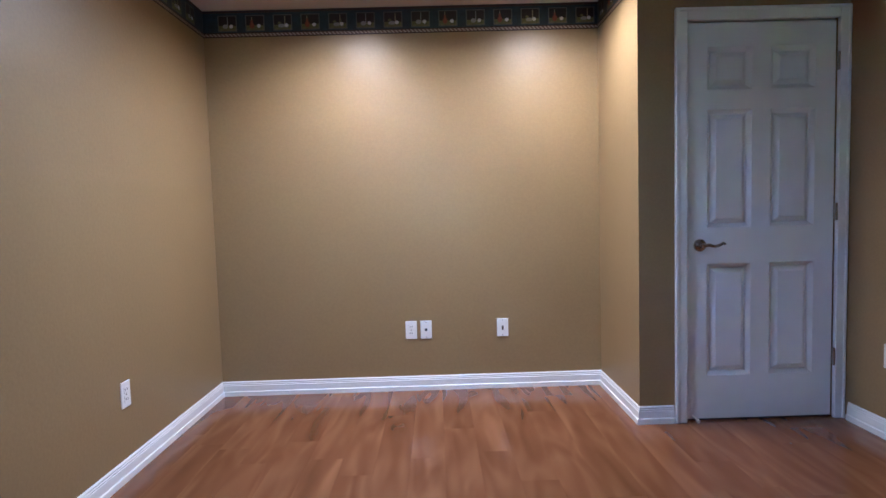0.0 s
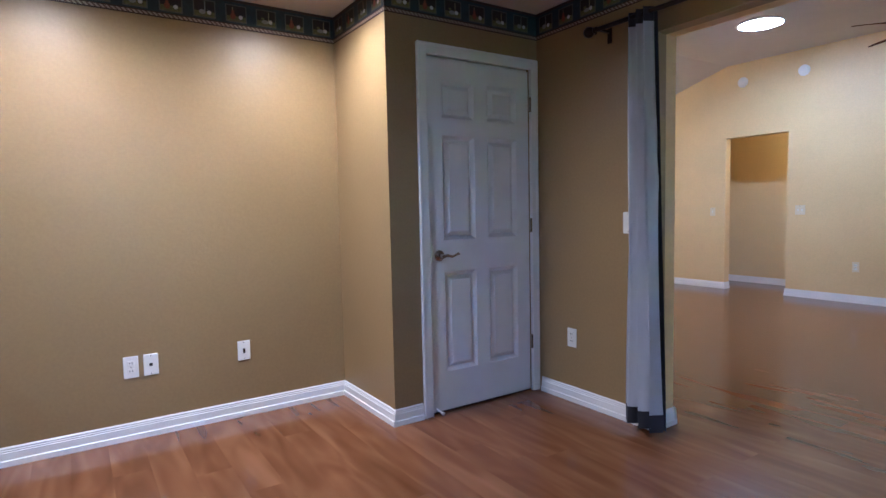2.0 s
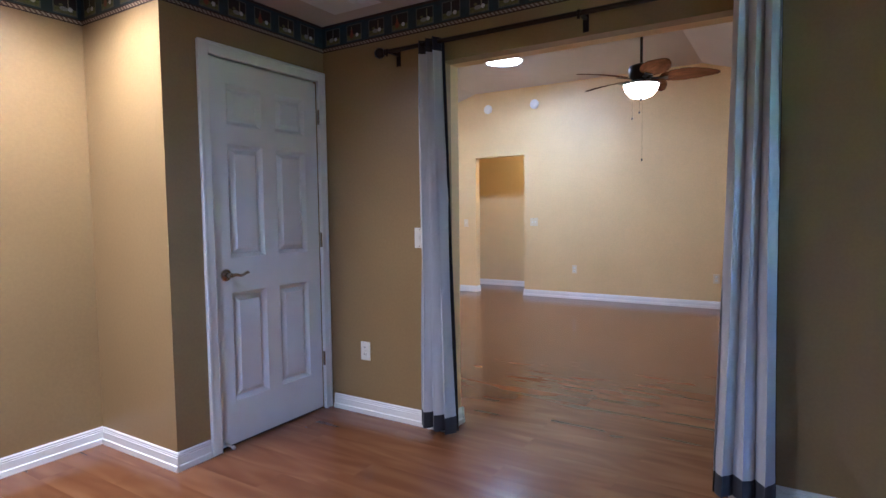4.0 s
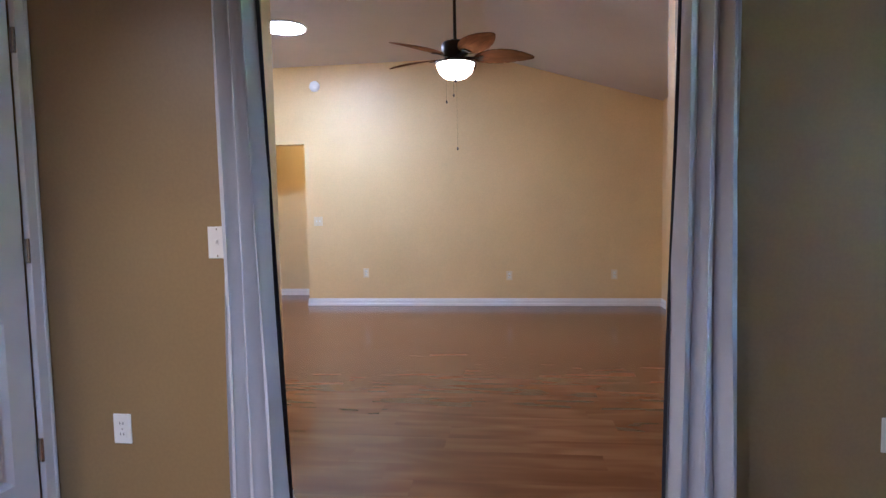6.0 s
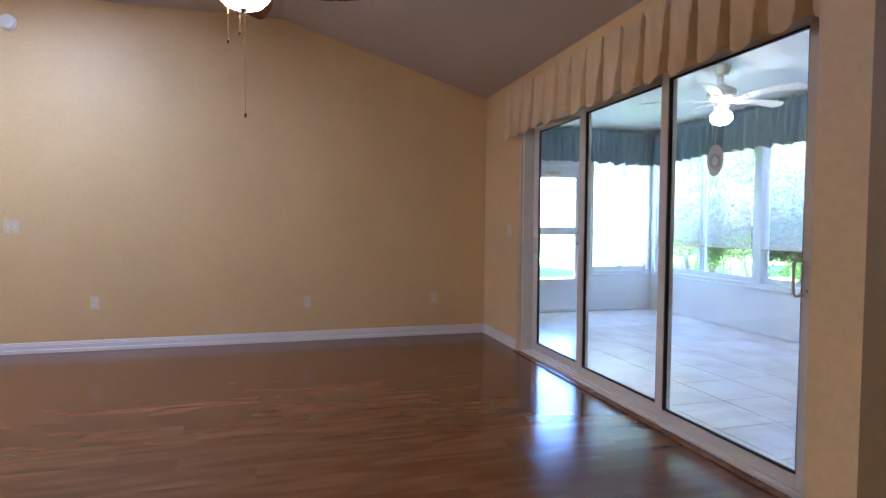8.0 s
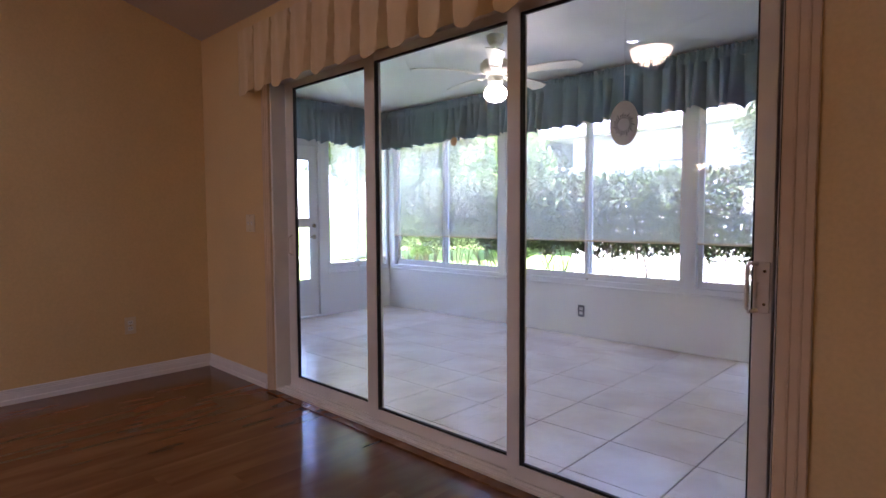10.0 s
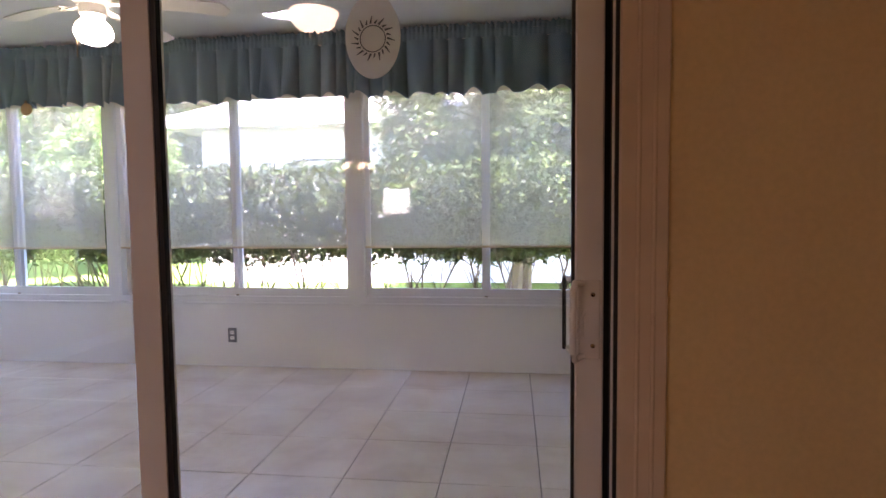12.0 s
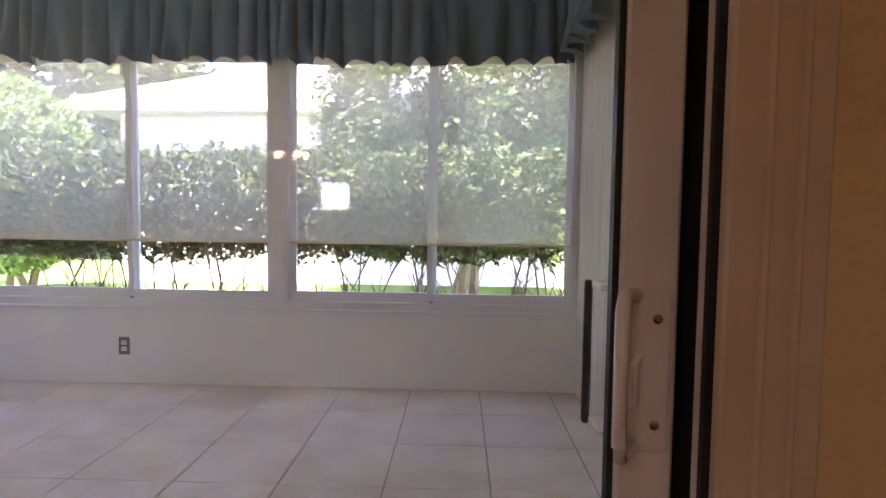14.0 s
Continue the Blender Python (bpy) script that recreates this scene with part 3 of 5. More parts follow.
handle = part("door_handle", tube([(kx, SY - 0.05, kz), (kx + 0.02, SY - 0.056, kz + 0.004), (kx + 0.05, SY - 0.056, kz - 0.004), (kx + 0.075, SY - 0.055, kz + 0.002), (kx + 0.095, SY - 0.054, kz + 0.012), (kx + 0.104, SY - 0.053, kz + 0.006)], [0.010, 0.009, 0.008, 0.0075, 0.0075, 0.006], 12), M_NICKEL, door, "curved satin nickel lever")
part("rose", lathe([(0.033, 0), (0.033, 0.004), (0.028, 0.010), (0.014, 0.014), (0.012, 0.052), (0.008, 0.056)], 24), M_NICKEL, handle, at=pose(kx, SY + 0.001, kz, 90, 0, 0), smooth=True)
stop = part("door_stop", bar((SXA + 0.03, SY - 0.002, 0.03), (SXA + 0.035, SY - 0.05, 0.022), 0.006, 0.005), M_WHITE, door, "white spring door stop")
part("tip", bar((SXA + 0.035, SY - 0.05, 0.022), (SXA + 0.036, SY - 0.062, 0.020), 0.009, 0.009), M_WHITE, stop)


# ---- wall plates ----
def plate(m, style, label, group="wall plates"):
    """A wall plate facing -y at its own origin: outlet, jack, cable, switch, double or blank."""
    w = 0.116 if style == "double" else 0.072
    ob = thing("wall_switch" if style in ("double", "switch") else "wall_outlet", m, label, "wall plate", group)
    part("cover", rbox(-w / 2, -0.006, -0.058, w / 2, 0, 0.058, 0.004, 2), {"g": M_GREYPLATE, "c": M_CREAM}.get(label[0], M_PLATE), ob)
    if style == "outlet":
        for dz in (-0.021, 0.021):
            f = part("socket", rbox(-0.017, -0.0085, dz - 0.014, 0.017, -0.0055, dz + 0.014, 0.003, 2), M_PLATE, ob)
            part("slot", boxes((-0.008, -0.0092, dz - 0.003, -0.005, -0.0084, dz + 0.006), (0.005, -0.0092, dz - 0.003, 0.008, -0.0084, dz + 0.006)), M_DARK, f)
    elif style == "jack":
        part("socket", rbox(-0.008, -0.0085, -0.008, 0.008, -0.0055, 0.008, 0.002, 1), M_DARK, ob)
    elif style == "cable":
        part("connector", bar((0, -0.006, 0.0), (0, -0.016, 0.0), 0.005), M_NICKEL, ob)
        part("slot", boxes((-0.006, -0.0075, -0.016, 0.006, -0.006, 0.012)), M_DARK, ob)
    elif style in ("double", "switch"):
        for dx in ((-0.023, 0.023) if style == "double" else (0,)):
            t = part("bezel", rbox(dx - 0.007, -0.0085, -0.014, dx + 0.007, -0.0055, 0.014, 0.002, 1), M_PLATE, ob)
            part("toggle", rbox(dx - 0.004, -0.016, -0.002, dx + 0.004, -0.008, 0.008, 0.0015, 1), M_PLATE, t)
    for dz in ((-0.048, 0.048) if style in ("jack", "cable", "double", "switch") else (0,)):
        part("screw", bar((0, -0.0062, dz), (0, -0.0072, dz), 0.003, seg=8), M_NICKEL, ob)
    return ob


N, E_, W_, S_ = 0, -90, 90, 180
plate(pose(0.342, YN, 0.39), "outlet", "white duplex outlet plate low on the tan wall", "office wall plates")
plate(pose(0.437, YN, 0.39), "jack", "white phone jack plate beside an outlet", "office wall plates")
plate(pose(0.925, YN, 0.39), "cable", "white cable socket plate low on the tan wall", "office wall plates")
plate(pose(XW, 3.14, 0.374, 0, 0, W_), "outlet", "white duplex outlet plate on the west tan wall", "office wall plates")
plate(pose(XE, 3.258, 0.395, 0, 0, E_), "outlet", "white duplex outlet plate between door and curtain", "office wall plates")
plate(pose(XE, 2.842, 1.098, 0, 0, E_), "switch", "white switch plate half hidden behind the curtain", "office wall plates")
plate(pose(XE, 0.575, 0.45, 0, 0, E_), "cable", "white cable plate on the dark tan wall", "office wall plates")
for y, z in ((3.635, 0.42), (1.817, 0.377), (0.553, 0.385)):
    plate(pose(LE, y, z, 0, 0, E_), "outlet", "cream outlet plate low on the long cream wall", "living room wall plates")
plate(pose(LE, 4.245, 1.09, 0, 0, E_), "double", "cream double switch plate beside the hall opening", "living room wall plates")
plate(pose(LE, 5.385, 1.075, 0, 0, E_), "switch", "cream switch plate beyond the hall opening", "living room wall plates")
plate(pose(6.99, 0, 1.09, 0, 0, S_), "double", "cream double switch plate beside the sliding door", "living room wall plates")
plate(pose(6.276, LS, 0.184, 0, 0, S_), "outlet", "grey weatherproof outlet on the white knee wall", "lanai wall plates")


# ---- curtains and rod ----
def curtain(y0, y1, flare, lean, seed):
    """A gathered drape hanging from the rod in the plane x, between y0 and y1, pale face to the office."""
    rnd = random.Random(seed)
    ob = thing("curtain", pose(2.53, (y0 + y1) / 2, 0), "pale blue-grey lined curtain with dark hem, gathered at the opening", "curtain", "curtains at the opening")
    n, rows, top, low = 96, 40, 2.155, 0.045
    w, folds = y1 - y0, 3
    ph = [rnd.uniform(-0.5, 0.5) for _ in range(8)]
    for name, mat, z0, z1, off in (("drape", M_CURTAIN, 0.135, 2.085, 0.0), ("hem", M_NAVY, low, 0.135, 0.0), ("heading", M_NAVY, 2.085, top, 0.0), ("lining", M_NAVY, low, top, 0.012)):
        bm = bmesh.new()
        vs = []
        m = max(2, int(rows * (z1 - z0) / 2) + 1)
        for j in range(m + 1):
            z = z0 + (z1 - z0) * j / m
            k = (top - z) / top
            row = []
            for i in range(n + 1):
                u = i / n
                v = folds * (u + 0.018 * math.sin(2.6 * z + 7 * u + ph[0]))
                roll = abs(math.sin(math.pi * v)) ** 0.55
                deep = 0.052 + 0.012 * math.sin(2.1 * v + ph[1]) + 0.010 * k
                y = (u - 0.5) * (w + flare * k) + lean * k + 0.010 * math.sin(2 * math.pi * v)
                row.append(bm.verts.new((-deep * roll * (0.0 if off else 1.0) + 0.028 + off + 0.008 * math.sin(2.2 * z + ph[4]) + 0.002 * math.sin(31 * u + 4 * z), y * (1.02 if off else 1.0), z)))
            vs.append(row)
        for a, b in zip(vs, vs[1:]):
            for i in range(n):
                bm.faces.new((a[i], a[i + 1], b[i + 1], b[i]))
        part(name, bm, mat, ob, {"hem": "dark navy hem band", "lining": "dark navy lining"}.get(name, ""), smooth=True)
    ring_at = [y0 + w * (i + 0.5) / 4 for i in range(4)]
    for y in ring_at:
        part("grommet", lathe([(0.024, -0.003), (0.027, 0.0), (0.024, 0.003), (0.019, 0.003), (0.019, -0.003), (0.024, -0.003)], 16, False), M_BRONZE, ob, at=pose(0.012, y - (y0 + y1) / 2, 2.135, 90, 0, 0))
    return ob


curtain(2.63, 2.775, 0.075, -0.024, 3)
curtain(1.10, 1.262, 0.065, 0.008, 8)
crod = thing("curtain_rod", pose(2.53, 0, 2.135), "dark bronze curtain rod with ball finials", "curtain rod")
part("pole", bar((0, 3.0, 0), (0, 0.7, 0), 0.0125, seg=14), M_BRONZE, crod)
for y in (3.03, 0.67):
    part("finial", lathe([(0.006, -0.045), (0.016, -0.040), (0.012, -0.030), (0.024, -0.020), (0.031, 0.0), (0.024, 0.020), (0.010, 0.029)], 18), M_BRONZE, crod, at=pose(0, y, 0, -90 if y > 2 else 90, 0, 0), smooth=True)
for y in (2.97, 1.886, 0.8):
    br = part("bracket", boxes((0.0, y - 0.008, -0.006, 0.098, y + 0.008, 0.006)), M_BRONZE, crod)
    part("wall_plate", rbox(0.092, y - 0.014, -0.06, 0.0995, y + 0.014, 0.02, 0.002, 1), M_BRONZE, br)
    part("hook", rbox(-0.016, y - 0.007, -0.03, -0.012, y + 0.007, 0.012, 0.0015, 1), M_BRONZE, br)

# ---- office ceiling vent ----
vent = thing("ceiling_vent", pose(2.33, 3.16, HC), "white square stepped ceiling air vent", "air vent")
part("frame", rounded(boxes((-0.17, -0.17, -0.008, 0.17, 0.17, 0)), 0.004, 2), M_WHITE, vent)
for i, r in enumerate((0.135, 0.10, 0.065)):
    part("vane", rounded(boxes((-r, -r, -0.013 - 0.004 * i, r, r, -0.008 - 0.004 * i)), 0.003, 1), M_WHITE, vent)


# ---- office window, behind the camera ----
win = thing("window_1", pose((OW0 + OW1) / 2, YS, 0), "white framed office window with daylight", "window", kind="structure")
hw = (OW1 - OW0) / 2
part("window_frame", boxes((-hw, -0.08, OWZ0, -hw + 0.05, -0.03, OWZ1), (hw - 0.05, -0.08, OWZ0, hw, -0.03, OWZ1), (-hw + 0.05, -0.08, OWZ0, hw - 0.05, -0.03, OWZ0 + 0.05), (-hw + 0.05, -0.08, OWZ1 - 0.05, hw - 0.05, -0.03, OWZ1), (-0.02, -0.08, OWZ0 + 0.05, 0.02, -0.03, OWZ1 - 0.05)), M_WHITE, win)
part("window_sill", rbox(-hw - 0.03, -0.03, OWZ0 - 0.03, hw + 0.03, 0.03, OWZ0, 0.005), M_WHITE, win)
for x0, x1 in ((-hw + 0.05, -0.02), (0.02, hw - 0.05)):
    pane = part("pane", boxes((x0, -0.058, OWZ0 + 0.05, x1, -0.054, OWZ1 - 0.05)), M_GLASS, win)
    pane.visible_shadow = False


# ---- sliding glass door ----
slider = thing("door_2", pose(0, 0, 0), "three-panel ivory aluminium sliding glass door, closed", "sliding door", kind="structure")
part("frame", boxes((SX0, -WT, 0, SX1, -0.004, 0.022), (SX0 + 0.02, -WT, SZ - 0.05, SX1 - 0.02, -0.004, SZ), (SX1 - 0.02, -WT, 0.022, SX1, -0.004, SZ)), M_ALU, slider)
jamb = part("jamb", boxes((SX0, -WT, 0.022, SX0 + 0.008, -0.002, SZ)), M_BLACK, slider, "dark channelled side jamb")
part("seal", boxes((SX0 + 0.008, -0.069, 0.022, 3.902, -0.060, SZ - 0.05)), M_BLACK, jamb)
for y in (-0.0130, -0.102):
    part("track_fin", boxes((SX0 + 0.006, y, 0.022, SX0 + 0.0125, y + 0.003, SZ - 0.05)), M_ALU, jamb)
for y in (-0.026, -0.064, -0.10):
    part("floor_track", boxes((SX0 + 0.045, y, 0.022, SX1 - 0.02, y + 0.004, 0.032)), M_ALU, slider)


def panel(x0, x1, y, left, right):
    """One sliding panel from x0 to x1 whose room face is at y; left and right are the widths of the stiles at the greater and lesser x."""
    z0, z1, d = 0.034, SZ - 0.045, 0.030
    bm = rounded(boxes((x0, y - d, z0, x0 + right, y, z1)), 0.003, 1)
    for b in ((x1 - left, y - d, z0, x1, y, z1), (x0 + right, y - d, z0, x1 - left, y - 0.001, z0 + 0.058), (x0 + right, y - d, z1 - 0.045, x1 - left, y - 0.001, z1)):
        box(bm, *b)
    p = part("panel", bm, M_ALU, slider)
    g = 0.011
    gx0, gx1, gz0, gz1 = x0 + right, x1 - left, z0 + 0.058, z1 - 0.045
    part("gasket", boxes((gx0, y - 0.022, gz0, gx0 + 0.006, y - 0.006, gz1), (gx1 - 0.013, y - 0.022, gz0, gx1, y - 0.004, gz1), (gx0 + 0.006, y - 0.022, gz0, gx1 - 0.013, y - 0.006, gz0 + g), (gx0 + 0.006, y - 0.022, gz1 - g, gx1 - 0.013, y - 0.006, gz1)), M_BLACK, p, "black rubber glazing gasket")
    pane = part("pane", boxes((gx0 + 0.003, y - 0.0165, gz0 + 0.003, gx1 - 0.003, y - 0.0125, gz1 - 0.003)), M_GLASS, p, "clear glass")
    pane.visible_shadow = False
    return p


p1 = panel(3.885, 4.864, -0.028, 0.062, 0.054)
p2 = panel(4.812, 5.842, -0.066, 0.080, 0.050)
p3 = panel(5.775, 6.690, -0.098, 0.085, 0.050)
hx, hy = 3.912, -0.028
grip = part("handle", rbox(hx - 0.020, hy, 0.838, hx + 0.020, hy + 0.006, 0.992, 0.006, 2), M_HANDLE, p1, "translucent white pull handle")
loop = [(hx + 0.014, hy + 0.004, 0.985), (hx + 0.030, hy + 0.026, 0.988), (hx + 0.034, hy + 0.034, 0.975), (hx + 0.034, hy + 0.034, 0.855), (hx + 0.030, hy + 0.026, 0.842), (hx + 0.014, hy + 0.004, 0.845)]
part("grip_bar", tube(loop, 0.0065, 10), M_HANDLE, grip, smooth=True)
part("thumb_latch", tube([(hx + 0.010, hy + 0.008, 0.93), (hx + 0.016, hy + 0.012, 0.922), (hx + 0.016, hy + 0.012, 0.885)], 0.004), M_HANDLE, grip)
for z in (0.865, 0.964):
    part("screw", lathe([(0.0045, 0), (0.0045, 0.0015), (0.002, 0.0022)], 12), M_NICKEL, grip, at=pose(hx - 0.006, hy + 0.006, z, -90, 0, 0))
outer = part("outer_handle", rbox(hx + 0.038, hy - 0.066, 0.842, hx + 0.046, hy - 0.058, 0.992, 0.002, 1), M_BLACK, p1, "black and ivory outer pull")
for z in (0.842, 0.984):
    part("outer_arm", rbox(hx + 0.022, hy - 0.064, z, hx + 0.0395, hy - 0.030, z + 0.008, 0.002, 1), M_HANDLE, outer)
lx = 6.64
lock = part("handle", rbox(lx - 0.016, -0.098, 0.88, lx + 0.016, -0.094, 1.02, 0.005, 2), M_HANDLE, p3, "white pull handle on the far panel")
part("grip_bar", tube([(lx, -0.095, 1.01), (lx - 0.01, -0.065, 1.0), (lx - 0.01, -0.065, 0.90), (lx, -0.095, 0.89)], 0.006), M_HANDLE, lock)
for x0, x1 in ((SX0 - 0.085, SX0 + 0.002), (SX1 - 0.002, SX1 + 0.075)):
    tr = structure("trim", rbox(x0, -0.002, 0, x1, 0.014, SZ + 0.04, 0.003, 1), M_TRIM, "cream painted casing beside the sliding door")
    for k in (0.3, 0.62):
        part("reed", bar((x0 + (x1 - x0) * k, 0.013, 0), (x0 + (x1 - x0) * k, 0.013, SZ + 0.04), 0.0045, seg=8), M_TRIM, tr)
structure("trim_threshold", rbox(SX0 - 0.02, -0.004, 0, SX1 + 0.02, 0.052, 0.009, 0.004, 2), M_PLANK, "brown wood transition strip before the sliding door")

# oval suncatcher on a string before the glass
sun = thing("suncatcher", pose(4.298, 0.095, 1.43), "oval frosted suncatcher with a sun motif hanging before the glass", "suncatcher")
n = 40
bm = bmesh.new()
ring0 = [bm.verts.new((0.049 * math.cos(2 * math.pi * i / n), -0.0005, 0.072 * math.sin(2 * math.pi * i / n))) for i in range(n)]
ring1 = [bm.verts.new((v.co.x, 0.0025, v.co.z)) for v in ring0]
bm.faces.new(ring0), bm.faces.new(list(reversed(ring1)))
for i in range(n):
    bm.faces.new((ring0[i], ring0[(i + 1) % n], ring1[(i + 1) % n], ring1[i]))
part("plate", bm, M_DISC, sun)
part("string", bar((0, 0.001, 0.076), (0, 0.001, 0.53), 0.0008, seg=5), M_WHITE, sun)
for i in range(22):
    a = 2 * math.pi * i / 22
    r0, r1 = 0.026, 0.033 + 0.006 * (i % 2)
    part("ray", bar((r0 * math.cos(a), 0.0028, r0 * math.sin(a) - 0.004), (r1 * math.cos(a + 0.12), 0.0028, r1 * math.sin(a + 0.12) - 0.004), 0.0019, 0.0006, 6), M_DISCDARK, sun)
part("rim", tube([(0.0225 * math.cos(2 * math.pi * i / 24), 0.0026, 0.0225 * math.sin(2 * math.pi * i / 24) - 0.004) for i in range(25)], 0.0009, 5), M_DISCDARK, sun)


# ---- cream valance over the sliding door ----
def scalloped_valance():
    ob = thing("valance", pose(0, 0, 0), "cream scalloped pleated fabric valance over the sliding door", "valance")
    x0, x1, w, top = 3.62, 6.90, 0.205, 2.30
    count = round((x1 - x0) / w)
    w = (x1 - x0) / count
    for s in range(count):
        bm = bmesh.new()
        nu, nv, vs = 22, 16, []
        for j in range(nv + 1):
            k = j / nv
            row = []
            for i in range(nu + 1):
                u = i / nu
                low = 1.985 - 0.105 * math.sin(math.pi * u) ** 0.6 + 0.006 * math.sin(9 * s)
                z = top + (low - top) * k
                pw = 0.035 + 0.16 * k
                edge = min(u, 1 - u)
                deep = 0.092 * max(0.0, 1 - edge / pw) ** 0.8 * (0.55 + 0.45 * k)
                y = 0.105 + 0.018 * k + 0.012 * math.sin(math.pi * u) * (0.4 + k) - deep + 0.004 * math.sin(13 * u + 5 * k + s)
                row.append(bm.verts.new((x0 + w * (s + u), y, z)))
            vs.append(row)
        for a, b in zip(vs, vs[1:]):
            for i in range(nu):
                bm.faces.new((a[i], a[i + 1], b[i + 1], b[i]))
        ext = bmesh.ops.extrude_face_region(bm, geom=list(bm.faces))
        bmesh.ops.translate(bm, verts=[v for v in ext["geom"] if isinstance(v, bmesh.types.BMVert)], vec=(0, -0.003, 0))
        part("scallop", bm, M_VALANCE, ob, smooth=True)
    part("return", boxes((x1, 0, 1.94, x1 + 0.006, 0.10, top), (x0 - 0.006, 0, 1.94, x0, 0.10, top)), M_VALANCE, ob)
    part("board", boxes((x0, 0, top - 0.02, x1, 0.098, top)), M_WHITE, ob)


scalloped_valance()


# ---- ceiling fans ----
def outline_blade(profile, r0, r1, thick, cut):
    """A flat blade along +x from r0 to r1; profile(u) gives the half width, cut(u) shifts the two edges."""
    bm = bmesh.new()
    n = 40
    up, dn = [], []
    for i in range(n + 1):
        u = i / n
        x, h = r0 + (r1 - r0) * u, profile(u)
        up.append((x, h * (1 + cut(u))))
        dn.append((x, -h * (1 + cut(u + 0.04))))
    pts = up + list(reversed(dn))
    sag = lambda x, y: -0.25 * y * y + 0.012 * math.sin((x - r0) / (r1 - r0) * math.pi)
    a = [bm.verts.new((x, y, sag(x, y))) for x, y in pts]
    b = [bm.verts.new((x, y, sag(x, y) - thick)) for x, y in pts]
    m = len(up)
    for ring, flip in ((a, False), (b, True)):
        for i in range(m - 1):
            q = (ring[i], ring[i + 1], ring[len(pts) - 2 - i], ring[len(pts) - 1 - i])
            try:
                bm.faces.new(tuple(reversed(q)) if flip else q)
            except ValueError:
                pass
    for i in range(len(pts)):
        j = (i + 1) % len(pts)
        bm.faces.new((a[i], a[j], b[j], b[i]))
    bmesh.ops.remove_doubles(bm, verts=bm.verts, dist=0.0002)
    return bm


def fan(m, ceiling, label, metal, wood, globe_mat, blade, offset, radius, globe, motor, pitch):
    """A ceiling fan; the origin of m is the middle of the blades' plane."""
    ob = thing("ceiling_fan", m, label, "ceiling fan")
    part("canopy", lathe([(0.02, ceiling - 0.085), (0.045, ceiling - 0.075), (0.065, ceiling - 0.03), (0.068, ceiling)], 28), metal, ob, smooth=True)
    part("downrod", bar((0, 0, motor[-1][1] - 0.01), (0, 0, ceiling - 0.07), 0.0125, seg=14), metal, ob)
    part("motor", lathe(motor, 36), metal, ob, smooth=True)
    part("switch_housing", lathe([(0.055, -0.075), (0.060, -0.06), (0.060, -0.03), (0.075, -0.012)], 28), metal, ob, smooth=True)
    mesh = None
    for i in range(5):
        a = offset + 72 * i
        if mesh is None:
            b = part("blade", blade(), wood, ob, smooth=True)
            mesh = b.data
        else:
            b = new("blade", mesh)
            b.parent = ob
        b.matrix_basis = pose(0, 0, 0, 0, 0, a) @ pose(0, 0, -0.006, pitch, 0, 0)
        arm = part("blade_arm", boxes((0.07, -0.016, -0.014, 0.20, 0.016, -0.008), (0.19, -0.034, -0.0145, 0.225, 0.034, -0.0085)), metal, b)
    # fitter pan, made wider than the globe to keep its light off the blades
    part("light_pan", lathe([(0.05, globe[-1][1] + 0.013), (globe[-2][0] + 0.012, globe[-1][1] + 0.010), (globe[-2][0] + 0.014, globe[-1][1] + 0.002), (globe[-2][0] + 0.008, globe[-1][1] - 0.004)], 32), metal, ob, smooth=True)
    part("globe", lathe(globe, 36), globe_mat, ob, "glowing white glass light bowl", smooth=True)
    return ob


leaf = lambda: outline_blade(lambda u: 0.012 + 0.098 * math.sin(math.pi * min(1, u ** 0.75)) ** 0.75, 0.15, 0.64, 0.006, lambda u: -0.09 * (1 if (u * 5.5) % 1 < 0.14 else 0) * (u > 0.15))
straight = lambda: outline_blade(lambda u: 0.045 + 0.022 * u - (0.06 * max(0, u - 0.93) / 0.07 if u > 0.93 else 0), 0.19, 0.66, 0.006, lambda u: 0)
FX, FY, FZ = 5.26, 2.215, 2.425
fan1 = fan(pose(FX, FY, FZ), 3.043 - FZ, "dark bronze ceiling fan with carved palm-leaf blades and lit bowl", M_FANDARK, M_FANWOOD, lit("warm_fan_bowl", (1.0, 0.72, 0.42), FAN_GLOW), leaf, -78, 0.64,
           [(0.006, -0.190), (0.012, -0.186), (0.05, -0.182), (0.095, -0.165), (0.128, -0.132), (0.148, -0.085), (0.150, -0.07), (0.145, -0.066)],
           [(0.08, -0.03), (0.085, -0.01), (0.098, 0.0), (0.108, 0.02), (0.110, 0.085), (0.10, 0.10), (0.05, 0.118), (0.018, 0.125)], -14)
part("finial", lathe([(0.004, -0.208), (0.012, -0.2), (0.020, -0.189), (0.014, -0.185)], 16), M_FANDARK, fan1, smooth=True)
for dx, dy, z0, z1 in ((0.0, 0.075, -0.18, -0.345), (0.03, 0.02, -0.19, -0.29), (0.035, -0.004, -0.19, -0.715)):
    ch = part("pull_chain", bar((dx, dy, z0), (dx, dy, z1), 0.0014 if z1 < -0.5 else 0.0024, seg=6), M_BRASS, fan1)
    part("pull", lathe([(0.002, z1 - 0.026), (0.007, z1 - 0.02), (0.0075, z1 - 0.008), (0.003, z1)], 12), M_FANDARK, ch, at=pose(dx, dy, 0))
GX, GY, GZ = 6.17, -1.60, 2.225
